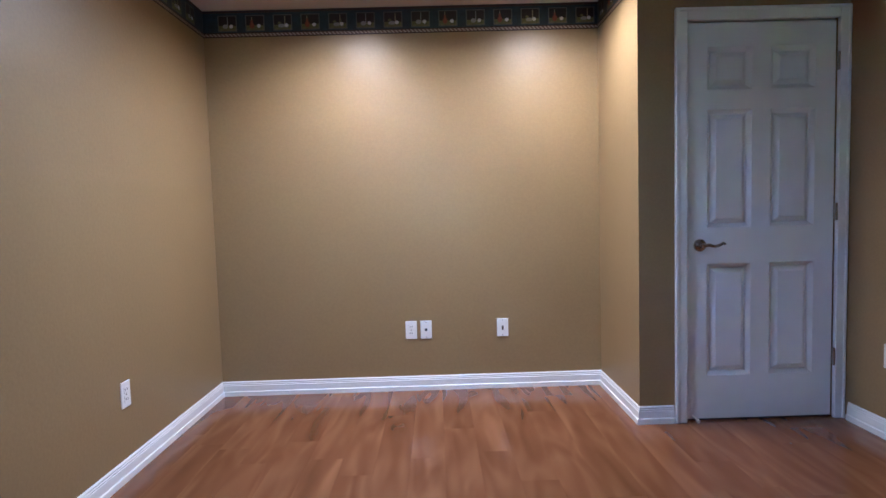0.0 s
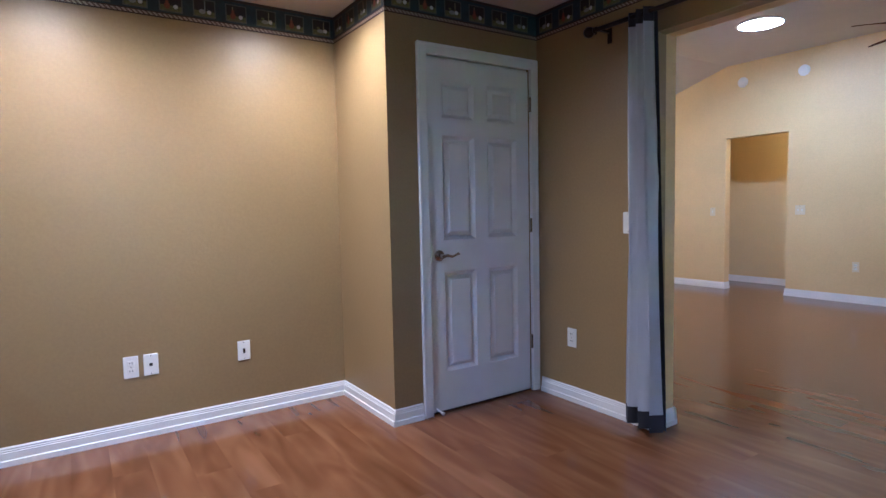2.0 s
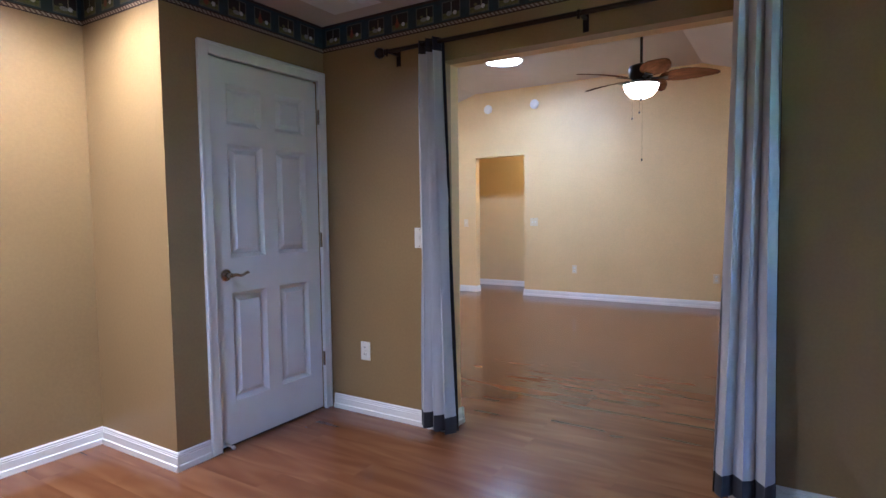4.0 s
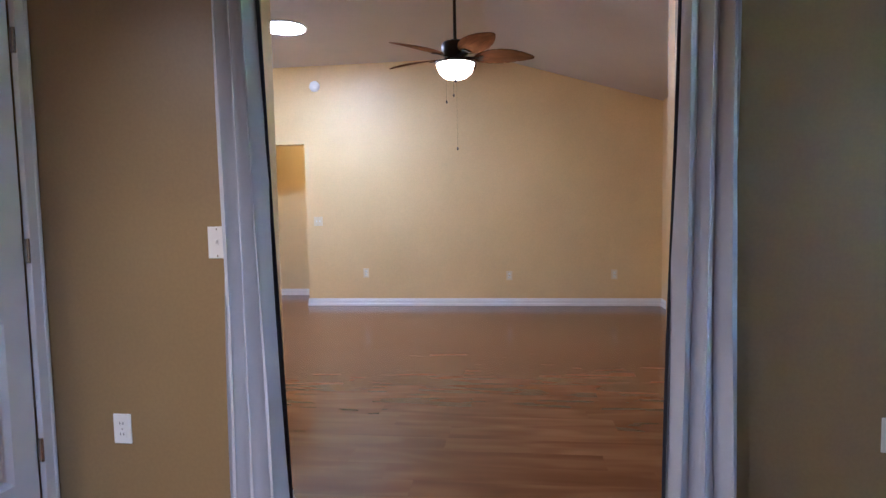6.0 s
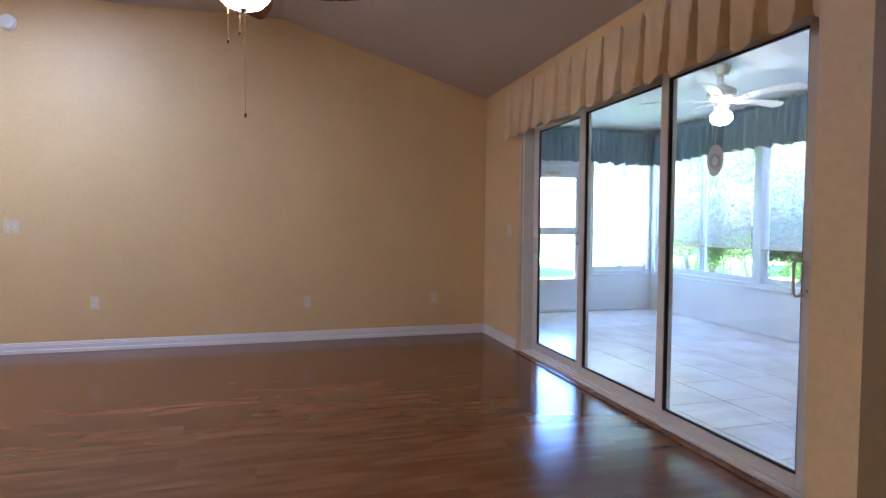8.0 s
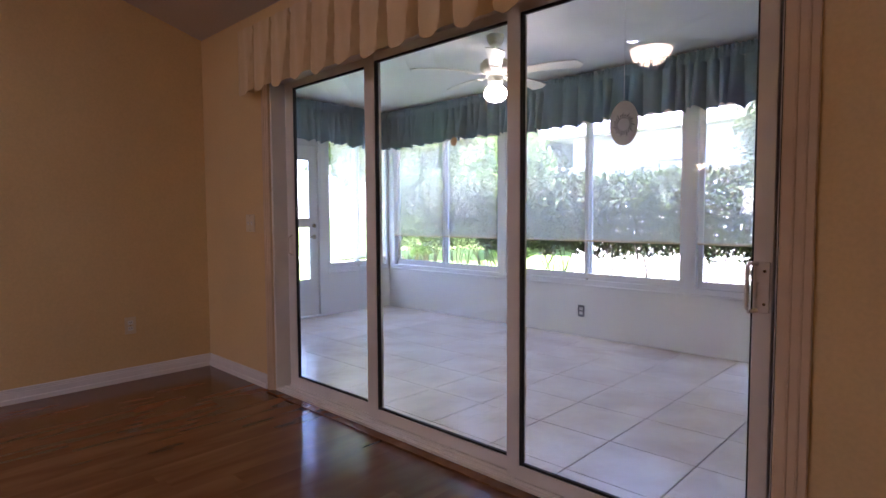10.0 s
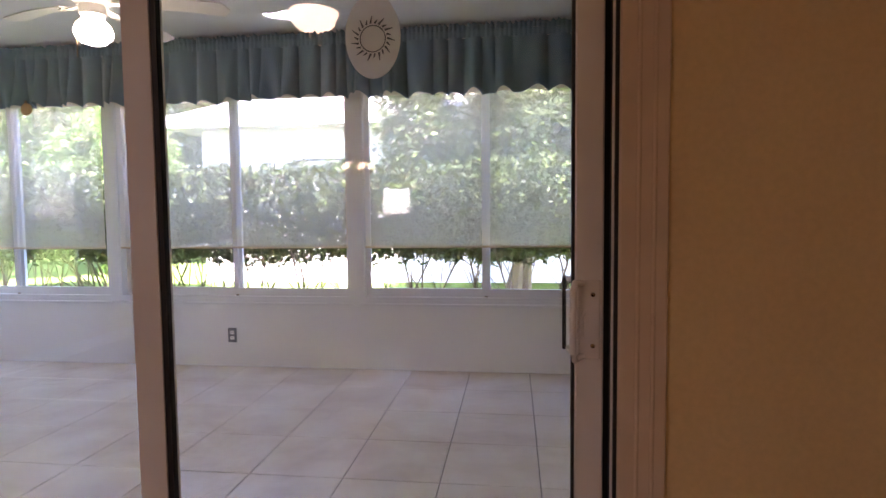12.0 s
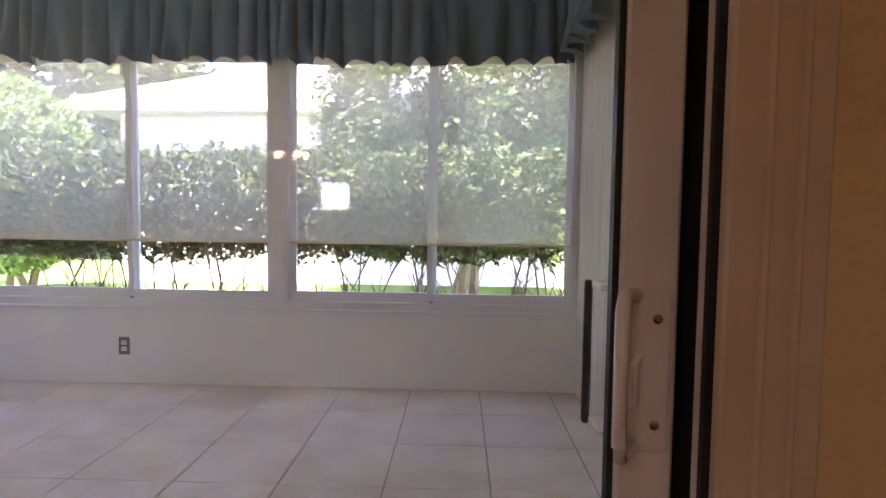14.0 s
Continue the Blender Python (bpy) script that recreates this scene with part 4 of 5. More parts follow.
fan2 = fan(pose(GX, GY, GZ), LC - GZ, "white ceiling fan with five plain blades and lit globe", M_FANWHITE, M_FANWHITE, lit("lanai_fan_globe", (1.0, 0.90, 0.66), LANAI_GLOW), straight, 56, 0.66,
           [(0.02, -0.225), (0.055, -0.215), (0.082, -0.19), (0.090, -0.165), (0.080, -0.13), (0.055, -0.105), (0.045, -0.09), (0.055, -0.078)],
           [(0.07, -0.03), (0.09, -0.012), (0.105, 0.0), (0.118, 0.02), (0.118, 0.06), (0.095, 0.085), (0.04, 0.11), (0.02, 0.13)], -11)
part("pull_chain", bar((0.07, 0.03, -0.1), (0.07, 0.03, -0.29), 0.002, seg=6), M_BRASS, fan2)

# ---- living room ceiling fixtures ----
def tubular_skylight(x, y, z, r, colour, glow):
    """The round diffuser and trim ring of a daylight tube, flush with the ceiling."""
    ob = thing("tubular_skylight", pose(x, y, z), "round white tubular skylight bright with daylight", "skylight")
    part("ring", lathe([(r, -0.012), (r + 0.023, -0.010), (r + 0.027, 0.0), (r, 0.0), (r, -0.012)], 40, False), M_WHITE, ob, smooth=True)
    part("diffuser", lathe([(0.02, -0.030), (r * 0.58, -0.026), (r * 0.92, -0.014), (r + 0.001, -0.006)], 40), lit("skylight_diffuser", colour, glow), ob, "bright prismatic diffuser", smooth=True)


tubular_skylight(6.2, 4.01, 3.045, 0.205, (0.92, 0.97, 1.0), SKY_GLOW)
rv = thing("ceiling_vent", pose(5.51, 3.02, 3.045), "white louvred air vent in the vaulted ceiling", "air vent")
part("frame", rounded(boxes((-0.09, -0.17, -0.008, 0.09, 0.17, 0)), 0.003, 1), M_WHITE, rv)
for i in range(6):
    part("slat", boxes((-0.065 + i * 0.024, -0.15, -0.016, -0.059 + i * 0.024, 0.15, -0.007)), M_WHITE, rv)
for y in (4.235, 4.985):
    sd = thing("smoke_detector", pose(LE, y, 2.79, 0, -90, 0), "round white smoke detector high on the cream wall", "smoke detector", "smoke detectors")
    part("base", lathe([(0.066, 0), (0.067, 0.012), (0.062, 0.016)], 32), M_PLATE, sd, smooth=True)
    part("dome", lathe([(0.056, 0.014), (0.054, 0.03), (0.035, 0.038), (0.012, 0.04)], 32), M_PLATE, sd, smooth=True)

# chandelier and small window towards the north, seen mirrored in the glass
cha = thing("chandelier", pose(6.25, 6.6, 1.77), "small brass chandelier with five lit glass shades", "chandelier")
part("stem", bar((0, 0, 0.0), (0, 0, 0.86), 0.008), M_BRASS, cha)
part("hub", lathe([(0.01, -0.08), (0.035, -0.05), (0.02, 0.0), (0.03, 0.05), (0.01, 0.09)], 20), M_BRASS, cha, smooth=True)
M_BULB = lit("chandelier_shade", (1.0, 0.72, 0.40), CHAND_GLOW)
for i in range(5):
    a = math.radians(72 * i + 10)
    c, s = math.cos(a), math.sin(a)
    arm = part("arm", tube([(0.02 * c, 0.02 * s, -0.03), (0.10 * c, 0.10 * s, -0.07), (0.18 * c, 0.18 * s, -0.03), (0.19 * c, 0.19 * s, 0.01)], 0.006), M_BRASS, cha)
    part("shade", lathe([(0.018, 0.0), (0.032, 0.015), (0.04, 0.045), (0.052, 0.07)], 18), M_BULB, arm, "glowing amber glass shade", at=pose(0.19 * c, 0.19 * s, 0.012))
nw = thing("window_2", pose((NX0 + NX1) / 2, LN, 0), "small bright window with white blinds", "window", kind="structure")
hw2 = (NX1 - NX0) / 2
part("window_frame", boxes((-hw2, 0.02, NZ0, -hw2 + 0.04, 0.07, NZ1), (hw2 - 0.04, 0.02, NZ0, hw2, 0.07, NZ1), (-hw2 + 0.04, 0.02, NZ0, hw2 - 0.04, 0.07, NZ0 + 0.04), (-hw2 + 0.04, 0.02, NZ1 - 0.04, hw2 - 0.04, 0.07, NZ1)), M_WHITE, nw)
npane = part("pane", boxes((-hw2 + 0.04, 0.05, NZ0 + 0.04, hw2 - 0.04, 0.054, NZ1 - 0.04)), M_GLASS, nw)
npane.visible_shadow = False
for i in range(16):
    z = NZ0 + 0.055 + i * 0.029
    part("slat", boxes((-hw2 + 0.045, 0.008, z, hw2 - 0.045, 0.03, z + 0.002)), M_WHITE, nw)


# ---- lanai windows, shades and valances ----
def lanai_window(name, m, w, label, left_front=True):
    """A two-sash sliding window unit of width w; x runs along the wall, +y into the lanai, origin at its lower left on the wall face."""
    ob = thing(name, m, label, "window", kind="structure")
    z0, z1 = WS, 2.12
    part("window_frame", boxes((0, -0.10, z0, 0.024, 0.004, z1), (w - 0.024, -0.10, z0, w, 0.004, z1), (0.024, -0.10, z0, w - 0.024, 0.003, z0 + 0.05), (0.024, -0.10, z1 - 0.05, w - 0.024, 0.003, z1)), M_VINYL, ob)
    part("window_sill", rbox(-0.01, -0.02, z0 - 0.012, w + 0.01, 0.028, z0 + 0.004, 0.004, 2), M_VINYL, ob)
    half = w * 0.49
    for k, (x0, x1) in enumerate(((0.024, half + 0.03), (half - 0.03, w - 0.024))):
        y = -0.030 if (k == 0) == left_front else -0.062
        a, b = z0 + 0.05, z1 - 0.05
        s = part("sash", boxes((x0, y - 0.025, a, x0 + 0.036, y, b), (x1 - 0.036, y - 0.025, a, x1, y, b), (x0 + 0.036, y - 0.025, a, x1 - 0.036, y, a + 0.062), (x0 + 0.036, y - 0.025, b - 0.04, x1 - 0.036, y, b)), M_VINYL, ob)
        pane = part("pane", boxes((x0 + 0.036, y - 0.016, a + 0.062, x1 - 0.036, y - 0.012, b - 0.04)), M_GLASS, s)
        pane.visible_shadow = False
    part("latch", rbox(half - 0.012, -0.03, z0 + 0.052, half + 0.012, -0.02, z0 + 0.062, 0.002, 1), M_NICKEL, ob)
    return ob


def shade_on(m, w, low, label):
    ob = thing("roller_shade", m, label, "roller shade", "sun shades on the lanai windows")
    bm = bmesh.new()
    bm.faces.new([bm.verts.new(p) for p in ((0, 0.017, low), (w, 0.017, low), (w, 0.017, 2.08), (0, 0.017, 2.08))])
    part("cloth", bm, M_SHADE, ob)
    part("bottom_bar", rbox(-0.003, 0.012, low - 0.012, w + 0.003, 0.021, low + 0.004, 0.003, 1), M_TRIM, ob)
    part("roller", bar((-0.01, 0.03, 2.09), (w + 0.01, 0.03, 2.09), 0.022, seg=14), M_WHITE, ob)
    part("cord", bar((w + 0.008, 0.02, 1.05), (w + 0.008, 0.02, 2.08), 0.002, seg=6), M_WHITE, ob)
    return ob


UNITS = ((3.345, 5.214), (5.276, 7.232), (7.294, 9.085))
for i, (x0, x1) in enumerate(UNITS):
    lanai_window("window_%d" % (i + 3), pose(x0, LS, 0), x1 - x0, "white framed sliding window over the knee wall")
    shade_on(pose(x0 + 0.035, LS, 0), x1 - x0 - 0.075, 0.886, "beige see-through roller shade drawn two thirds down")
for x0, x1 in ((LW, 3.345), (5.214, 5.276), (7.232, 7.294), (9.085, LX)):
    structure("trim_post", boxes((x0, LS - 0.10, WS, x1, LS + 0.006 if x1 - x0 > 0.03 else LS, 2.12)), M_VINYL, "white post between lanai windows")
lanai_window("window_6", pose(LX, LS + 0.03, 0, 0, 0, 90), 0.95, "white framed window beside the lanai door", False)
structure("trim_post", boxes((LX, LS, WS, LX + 0.1, LS + 0.03, 2.12)), M_VINYL, "white corner post of the lanai")
structure("trim_post", boxes((LX, LS + 0.98, WS, LX + 0.1, -2.10, 2.12)), M_VINYL, "white post between window and lanai door") if LS + 0.98 < -2.101 else None
shade_on(pose(LX, LS + 0.08, 0, 0, 0, 90), 0.84, 0.60, "beige see-through roller shade lowered almost to the sill")

# lanai door
ld = thing("door_3", pose(LX, -2.03, LF, 0, 0, 90), "white half-glazed exterior door with lever", "door", kind="structure")
dw, dh = 0.90, 2.03
part("slab", boxes((0.03, -0.075, 0.02, 0.13, -0.03, dh), (dw - 0.13, -0.075, 0.02, dw - 0.03, -0.03, dh), (0.13, -0.075, 0.02, dw - 0.13, -0.03, 0.44), (0.13, -0.075, dh - 0.16, dw - 0.13, -0.03, dh), (0.13, -0.070, 1.085, dw - 0.13, -0.034, 1.165)), M_VINYL, ld)
part("jamb", boxes((0, -0.10, 0, 0.03, 0.012, dh + 0.03), (dw - 0.03, -0.10, 0, dw + 0.03, 0.012, dh + 0.03), (0.03, -0.10, dh, dw - 0.03, 0.012, 2.187)), M_VINYL, ld)
for z0, z1 in ((0.44, 1.085), (1.165, dh - 0.16)):
    q = part("pane", boxes((0.13, -0.055, z0, dw - 0.13, -0.051, z1)), M_GLASS, ld)
    q.visible_shadow = False
    part("glazing_bead", boxes((0.13, -0.034, z0, 0.145, -0.026, z1), (dw - 0.145, -0.034, z0, dw - 0.13, -0.026, z1), (0.145, -0.034, z0, dw - 0.145, -0.026, z0 + 0.014), (0.145, -0.034, z1 - 0.014, dw - 0.145, -0.026, z1)), M_VINYL, ld)
lever = part("door_handle", tube([(0.085, -0.03, 0.955), (0.085, 0.01, 0.955), (0.12, 0.014, 0.955), (0.17, 0.012, 0.953)], 0.009), M_NICKEL, ld, "satin nickel lever")
part("rose", bar((0.085, -0.031, 0.955), (0.085, -0.02, 0.955), 0.028, seg=20), M_NICKEL, lever)
part("deadbolt", bar((0.085, -0.031, 1.09), (0.085, -0.012, 1.09), 0.024, seg=20), M_NICKEL, ld)
part("threshold", rbox(-0.02, -0.10, 0.004, dw + 0.02, 0.05, 0.022, 0.004, 1), M_WHITE, ld)
part("door_closer", rbox(0.40, -0.03, dh - 0.14, 0.62, 0.02, dh - 0.10, 0.006, 2), M_TRIM, ld)


def ruffle(m, length, seed):
    """A gathered rod-pocket valance; x along its length, +y into the room, origin at the wall."""
    rnd = random.Random(seed)
    ob = thing("valance", m, "blue-grey gathered fabric valance with ruffled heading", "valance", "blue valances round the lanai")
    n = int(length / 0.009)
    ph = rnd.uniform(0, 6)
    freqs = [(rnd.uniform(40, 62), rnd.uniform(0, 6)) for _ in range(3)]
    broad = [(rnd.uniform(22, 34), rnd.uniform(0, 6)) for _ in range(2)]
    for name, z0, z1, amp0, amp1, m_rows in (("heading", 2.425, 2.468, 0.006, 0.020, 3), ("pocket", 2.372, 2.425, 0.006, 0.004, 3), ("skirt", 1.99, 2.372, 0.050, 0.022, 14)):
        bm = bmesh.new()
        vs = []
        for j in range(m_rows + 1):
            k = j / m_rows
            row = []
            for i in range(n + 1):
                x = length * i / n
                th = 26 * x + ph + 1.9 * math.sin(2.9 * x + ph) + 1.1 * math.sin(7.3 * x) + 0.5 * math.sin(17 * x)
                hi = 2 * abs(math.sin(th)) ** 0.6 - 1 + 0.25 * math.sin(freqs[0][0] * x + freqs[0][1])
                lo = sum(math.sin(f * x + p + 0.9 * math.sin(2.3 * x)) for f, p in broad) / 1.5
                amp = amp0 + (amp1 - amp0) * k
                if name == "skirt":
                    y = 0.11 + amp * (lo * (1 - k) + hi * (0.35 + 0.65 * k)) + 0.02 * (1 - k)
                    z = z0 + (z1 - z0) * k + (1 - k) * (0.014 * hi + 0.008 * lo + 0.010 * math.sin(3.1 * x + ph))
                else:
                    y = 0.11 + amp * (hi + 0.6 * math.sin(190 * x + ph))
                    z = z0 + (z1 - z0) * k + (0.008 * math.sin(150 * x + ph) * k if name == "heading" else 0)
                row.append(bm.verts.new((x, y, z)))
            vs.append(row)
        for a, b in zip(vs, vs[1:]):
            for i in range(n):
                bm.faces.new((a[i], a[i + 1], b[i + 1], b[i]))
        part(name, bm, M_BLUE, ob, smooth=True)
    part("rod", bar((0, 0.070, 2.40), (length, 0.070, 2.40), 0.006), M_WHITE, ob)
    for x in (0.04, length / 2, length - 0.04):
        part("bracket", boxes((x - 0.008, 0, 2.39, x + 0.008, 0.070, 2.41)), M_WHITE, ob)
    return ob


ruffle(pose(LW + 0.12, LS, 0), LX - LW - 0.24, 4)
ruffle(pose(LX, LS + 0.10, 0, 0, 0, 90), 2.1, 5)
ruffle(pose(LW, -2.1, 0, 0, 0, -90), 0.9, 6)
lv = thing("ceiling_vent", pose(8.6, -0.75, LC), "white louvred vent in the lanai ceiling", "air vent")
part("frame", rounded(boxes((-0.17, -0.17, -0.01, 0.17, 0.17, 0)), 0.004, 1), M_WHITE, lv)
# odd slats are black and draw the dark openings between the white louvres
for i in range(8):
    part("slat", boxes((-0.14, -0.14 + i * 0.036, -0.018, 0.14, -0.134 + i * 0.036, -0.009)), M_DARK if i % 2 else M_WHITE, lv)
apple = thing("window_sticker", pose(7.85, LS + 0.02, 1.93), "small orange paper fruit hanging at the window", "sticker")
part("fruit", lathe([(0.01, -0.002), (0.05, -0.0015), (0.05, 0.0015), (0.01, 0.002)], 20), plain("orange_paper", (0.42, 0.22, 0.08), 0.6), apple, at=pose(0, 0.125, 0.05, 90, 0, 0))
part("leaf", boxes((-0.006, 0.123, 0.095, 0.012, 0.127, 0.12)), plain("brown_paper", (0.20, 0.12, 0.05), 0.6), apple)


# ---- outside ----
structure("ground", boxes((-400, -400, -0.45, 400, 400, -0.25)), M_LAWN, "bright green lawn round the house")
structure("pavement", boxes((-20, -8.5, -0.26, 40, -7.9, -0.235)), M_PAVE, "pale concrete path across the lawn")


def leaves(count, place, size, rnd):
    """Loose pointed leaves: place() gives a centre and an outward direction."""
    verts, faces = [], []
    for _ in range(count):
        c, out = place()
        d = Vector((rnd.gauss(0, 1), rnd.gauss(0, 1), rnd.gauss(0, 0.7))) + out * 1.2
        d.normalize()
        side = d.cross(Vector((rnd.gauss(0, 1), rnd.gauss(0, 1), rnd.gauss(0, 1)))).normalized()
        s = size * rnd.uniform(0.6, 1.35)
        k = len(verts)
        verts += [c - d * s, c + side * s * 0.45, c + d * s, c - side * s * 0.45]
        faces.append((k, k + 1, k + 2, k + 3))
    me = bpy.data.meshes.new("leaves")
    me.from_pydata([tuple(v) for v in verts], [], faces)
    return me


def branches(bm, base, height, spread, rnd, r=0.014, forks=2):
    """A crooked stem that forks; returns its tips."""
    tips = []
    p = Vector(base)
    d = Vector((rnd.uniform(-spread, spread), rnd.uniform(-spread, spread) * 0.6, 1)).normalized()
    seg, rr = height / 4, r
    for k in range(4):
        q = p + d * seg + Vector((rnd.uniform(-0.04, 0.04), rnd.uniform(-0.03, 0.03), 0))
        rod(bm, p, q, rr, rr * 0.82, 6)
        if k >= 1:
            for _ in range(forks):
                e = (d + Vector((rnd.uniform(-0.9, 0.9), rnd.uniform(-0.7, 0.7), rnd.uniform(-0.1, 0.5)))).normalized()
                t = q + e * height * rnd.uniform(0.2, 0.4)
                rod(bm, q, t, rr * 0.6, rr * 0.25, 5)
                tips.append(t)
        p, rr = q, rr * 0.82
    tips.append(p)
    return tips


def hedge():
    rnd = random.Random(11)
    ob = thing("hedge", pose(0, 0, 0), "tall leafy green hedge with bare twiggy stems", "hedge")
    bm = bmesh.new()
    x = 2.2
    while x < 10.2:
        branches(bm, (x, -4.4 + rnd.uniform(-0.3, 0.3), -0.26), 1.25, 0.55, rnd, rnd.uniform(0.008, 0.016))
        x += rnd.uniform(0.07, 0.2)
    tagged(part("stem", bm, M_BARK, ob, "thin bare grey-brown stems"), kind="stuff")

    def place():
        while True:
            x, y, z = rnd.uniform(1.6, 10.4), rnd.uniform(-4.95, -3.95), rnd.uniform(0.5, 1.95)
            top = 1.62 + 0.10 * noise.noise((x * 1.6, y * 2, 0)) + 0.06 * noise.noise((x * 7, y * 7, 3))
            low = 0.70 + 0.13 * noise.noise((x * 3.1, y * 2, 7)) + 0.10 * noise.noise((x * 9, y * 6, 5))
            if not low < z < top:
                continue
            shell = abs(y + 4.45) / 0.5
            if rnd.random() < 0.35 + 0.65 * shell and noise.noise((x * 4, y * 4, z * 4)) > -0.5 * rnd.random() - 0.22:
                return Vector((x, y, z)), Vector((0, 0.8 if y > -4.45 else -0.8, 0.5))

    crown = new("foliage", leaves(95000, place, 0.031, rnd))
    crown.data.materials.append(M_LEAF)
    crown.parent = ob
    tagged(crown, kind="stuff")


hedge()


def tree(x, y, height, radius, low, count, size, mat, seed, label, shape=1.0, trunk=0.12):
    rnd = random.Random(seed)
    ob = thing("tree", pose(x, y, -0.25), label, "tree", "trees behind the hedge")
    bm = bmesh.new()
    tips = []
    for k in range(3):
        a = rnd.uniform(0, 6.28)
        tips += branches(bm, (0.15 * math.cos(a), 0.15 * math.sin(a), 0), height * (0.85 if shape > 0.5 else 0.42), 0.35, rnd, trunk * rnd.uniform(0.5, 0.9), 3)
    part("trunk", bm, M_BARK, ob)

    def place():
        while True:
            u, v, w = rnd.uniform(-1, 1), rnd.uniform(-1, 1), rnd.uniform(-1, 1)
            r = math.sqrt(u * u + v * v + w * w)
            if r > 1 or r < 0.5:
                continue
            d = Vector((u, v, w)) / r
            edge = 0.86 + 0.30 * noise.noise(d * 2.6 + Vector((seed, 0, 0))) * shape + 0.16 * noise.noise(d * 7) * shape
            if r > edge or noise.noise(Vector((u, v, w)) * 4 + Vector((0, seed, 0))) < -0.28 * shape:
                continue
            mid_z, half = (height + low) / 2, (height - low) / 2
            return Vector((u * radius, v * radius, mid_z + w * half)), d

    crown = new("crown", leaves(count, place, size, rnd))
    crown.data.materials.append(mat)
    crown.parent = ob
    tagged(crown, kind="stuff")


tree(4.0, -8.0, 6.4, 2.5, 0.6, 80000, 0.05, M_LEAF2, 2, "large leafy green tree behind the hedge")
tree(10.6, -7.6, 3.5, 1.25, 0.1, 42000, 0.04, M_LEAF3, 5, "clipped rounded bright green bush", 0.15, 0.08)
tree(13.0, -7.4, 4.6, 1.3, 0.1, 32000, 0.05, M_LEAF3, 6, "tall clipped cone-shaped green bush", 0.15, 0.08)
tree(17.0, -10.0, 8.0, 3.4, 1.6, 15000, 0.13, M_LEAF2, 7, "tall shade tree beyond the lawn")
tree(14.5, -15.0, 8.5, 3.6, 1.8, 14000, 0.14, M_LEAF2, 8, "tall shade tree beyond the neighbouring house")
tree(17.5, -2.6, 6.0, 2.4, 1.0, 13000, 0.11, M_LEAF2, 9, "leafy tree beyond the lanai door")
tree(-1.5, -9.0, 6.5, 2.6, 0.8, 13000, 0.10, M_LEAF2, 12, "leafy tree at the end of the hedge")

house = thing("neighbour_house", pose(0, 0, 0), "white stucco house with pale grey hip roof", "house")
hx0, hx1, hy0, hy1, hz = 1.0, 10.6, -19.0, -10.2, 2.95
part("wall", boxes((hx0, hy0, -0.3, hx1, hy1, hz)), M_HOUSE, house)
bm = bmesh.new()
ov = 0.55
base = [bm.verts.new(p) for p in ((hx0 - ov, hy0 - ov, hz), (hx1 + ov, hy0 - ov, hz), (hx1 + ov, hy1 + ov, hz), (hx0 - ov, hy1 + ov, hz))]
up = [bm.verts.new((v.co.x, v.co.y, hz + 0.2)) for v in base]
ridge = [bm.verts.new(((hx0 + 4.5), (hy0 + hy1) / 2, hz + 2.6)), bm.verts.new(((hx1 - 4.5), (hy0 + hy1) / 2, hz + 2.6))]
bm.faces.new(base)
for i in range(4):
    bm.faces.new((base[i], base[(i + 1) % 4], up[(i + 1) % 4], up[i]))
bm.faces.new((up[0], up[1], ridge[1], ridge[0])), bm.faces.new((up[1], up[2], ridge[1])), bm.faces.new((up[2], up[3], ridge[0], ridge[1])), bm.faces.new((up[3], up[0], ridge[0]))
part("roof", bm, M_ROOF, house)
part("fascia", boxes((hx0 - ov - 0.02, hy1 + ov, hz - 0.02, hx1 + ov + 0.02, hy1 + ov + 0.03, hz + 0.22)), M_HOUSE, house)
for x in (8.0, 4.2):
    wn_ = part("window", boxes((x - 0.5, hy1, 1.0, x + 0.5, hy1 + 0.03, 2.3)), M_GLASS, house)
    for i in range(14):
        part("louvre", boxes((x - 0.46, hy1 + 0.03, 1.05 + 0.088 * i, x + 0.46, hy1 + 0.045, 1.11 + 0.088 * i)), M_HOUSE, wn_)
    part("frame", boxes((x - 0.57, hy1, 0.93, x - 0.5, hy1 + 0.06, 2.37), (x + 0.5, hy1, 0.93, x + 0.57, hy1 + 0.06, 2.37), (x - 0.5, hy1, 0.93, x + 0.5, hy1 + 0.06, 1.0), (x - 0.5, hy1, 2.3, x + 0.5, hy1 + 0.06, 2.37)), M_HOUSE, wn_)

# ---- floor pieces ----
PLANK = (0.158, 1.22)
shared = {}


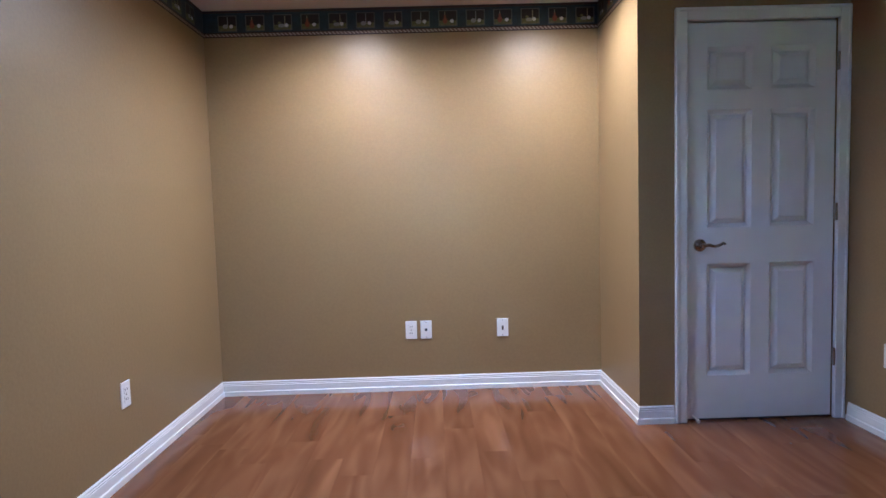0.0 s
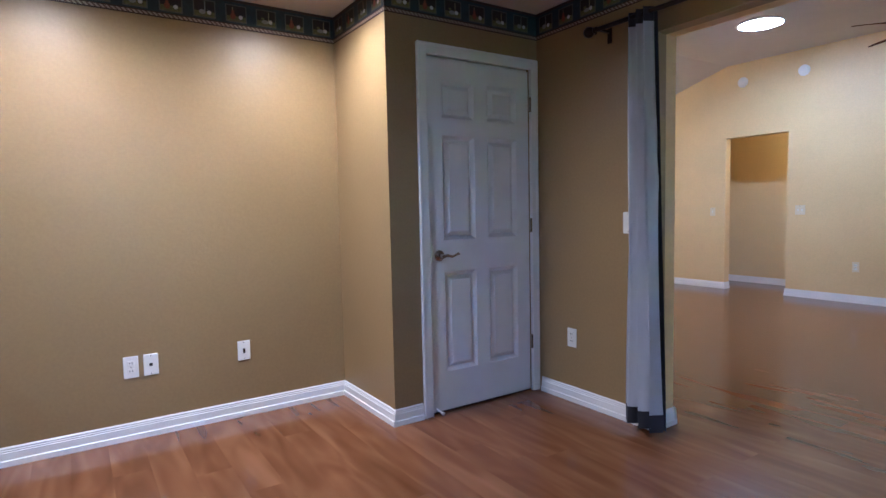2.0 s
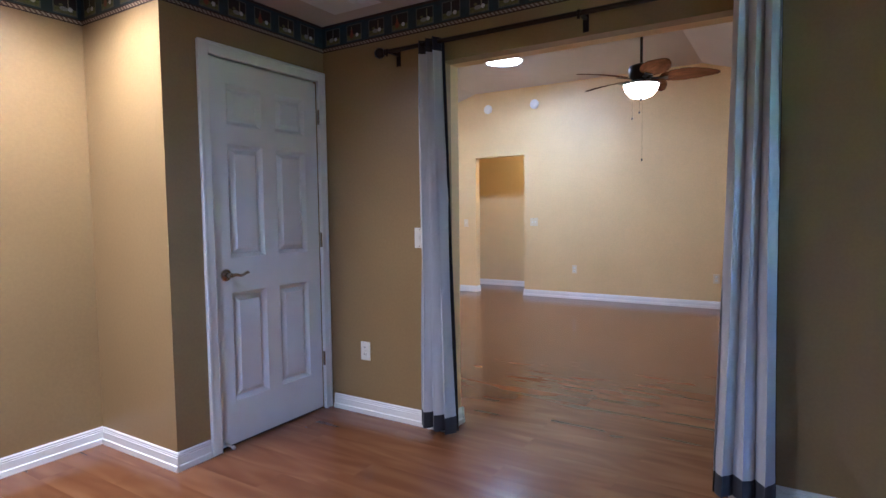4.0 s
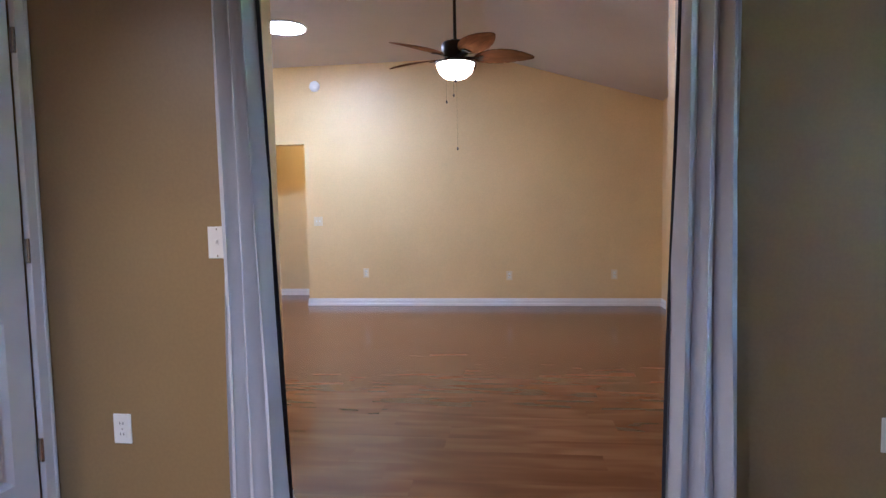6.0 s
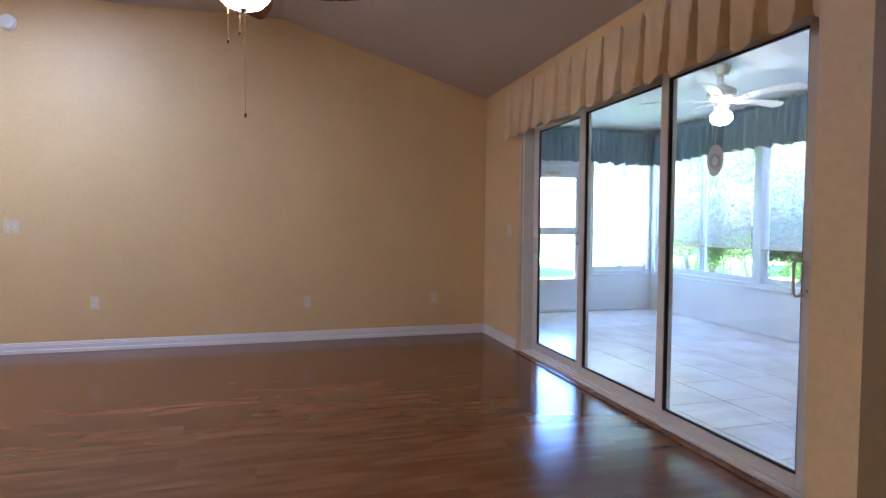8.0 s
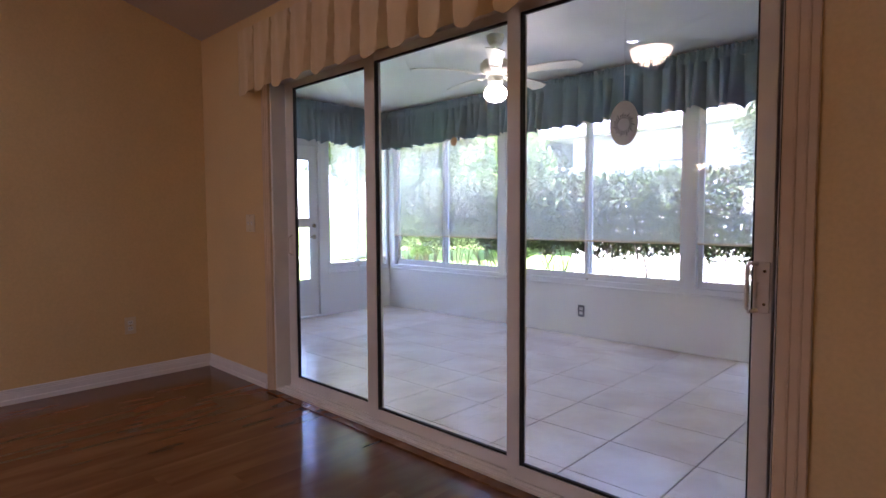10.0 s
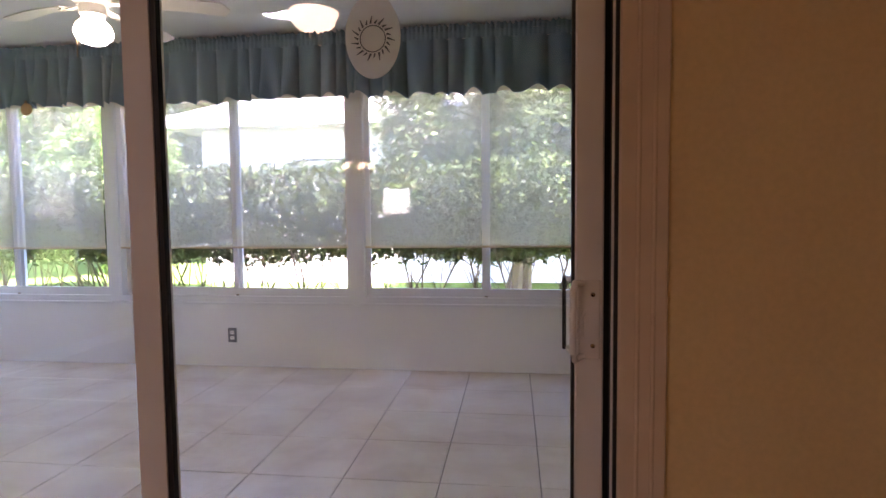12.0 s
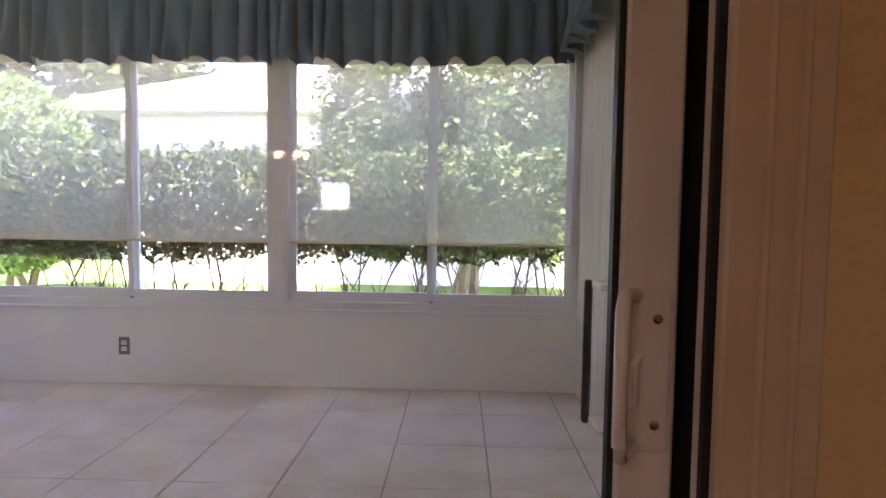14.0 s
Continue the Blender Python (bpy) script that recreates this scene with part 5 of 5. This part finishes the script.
def plank_mesh(w, l):
    key = (round(w, 3), round(l, 3))
    if key not in shared:
        bm = bmesh.new()
        g, h = 0.00004, 0.010
        box(bm, g, g, -h, w - g, l - g, 0)
        shared[key] = mesh_of("plank", bm, M_PLANK)
    return shared[key]


rnd = random.Random(5)
rest = bmesh.new()
for x_lo, x_hi, y_lo, y_hi in ((XW - 0.02, XE, YS - 0.02, YN + 0.02), (XE, HB + 0.02, -0.01, LN + 0.02)):
    x = x_lo
    while x < x_hi - 0.004:
        w = min(PLANK[0], x_hi - x)
        y = y_lo - rnd.uniform(0.05, PLANK[1])
        while y < y_hi:
            a, b = max(y, y_lo), min(y + PLANK[1], y_hi)
            if b - a > 0.02:
                if a < 4.6:
                    ob = new("plank", plank_mesh(w, b - a))
                    ob.parent, ob.matrix_basis = floor_main, pose(x, a, 0)
                else:
                    box(rest, x, a, -0.010, x + w, b, 0)
            y += PLANK[1]
        x += PLANK[0]
tagged(part("planks_beyond", rest, M_PLANK, floor_main), kind="stuff")
TS, GAP = 0.444, 0.004


def tile_mesh(w, l):
    key = ("t", round(w, 3), round(l, 3))
    if key not in shared:
        bm = bmesh.new()
        c = 0.0025
        lowr = [bm.verts.new(p) for p in ((0, 0, -0.006), (w, 0, -0.006), (w, l, -0.006), (0, l, -0.006))]
        midr = [bm.verts.new((v.co.x, v.co.y, -c)) for v in lowr]
        topr = [bm.verts.new((min(max(v.co.x, c), w - c), min(max(v.co.y, c), l - c), 0)) for v in lowr]
        for a, b in ((lowr, midr), (midr, topr)):
            for i in range(4):
                bm.faces.new((a[i], a[(i + 1) % 4], b[(i + 1) % 4], b[i]))
        bm.faces.new(topr)
        shared[key] = mesh_of("tile", bm, M_TILEP)
    return shared[key]


for i in range(-5, 12):
    for j in range(-4, 5):
        x0, x1 = max(LW, 4.829 + TS * i), min(LX, 4.829 + TS * (i + 1))
        y0, y1 = max(LS, -1.772 + TS * j), min(-WT, -1.772 + TS * (j + 1))
        if x1 - x0 > 0.03 and y1 - y0 > 0.03:
            ob = new("tile", tile_mesh(x1 - x0 - GAP, y1 - y0 - GAP))
            ob.parent, ob.matrix_basis = floor_lanai, pose(x0 + GAP / 2, y0 + GAP / 2, LF)
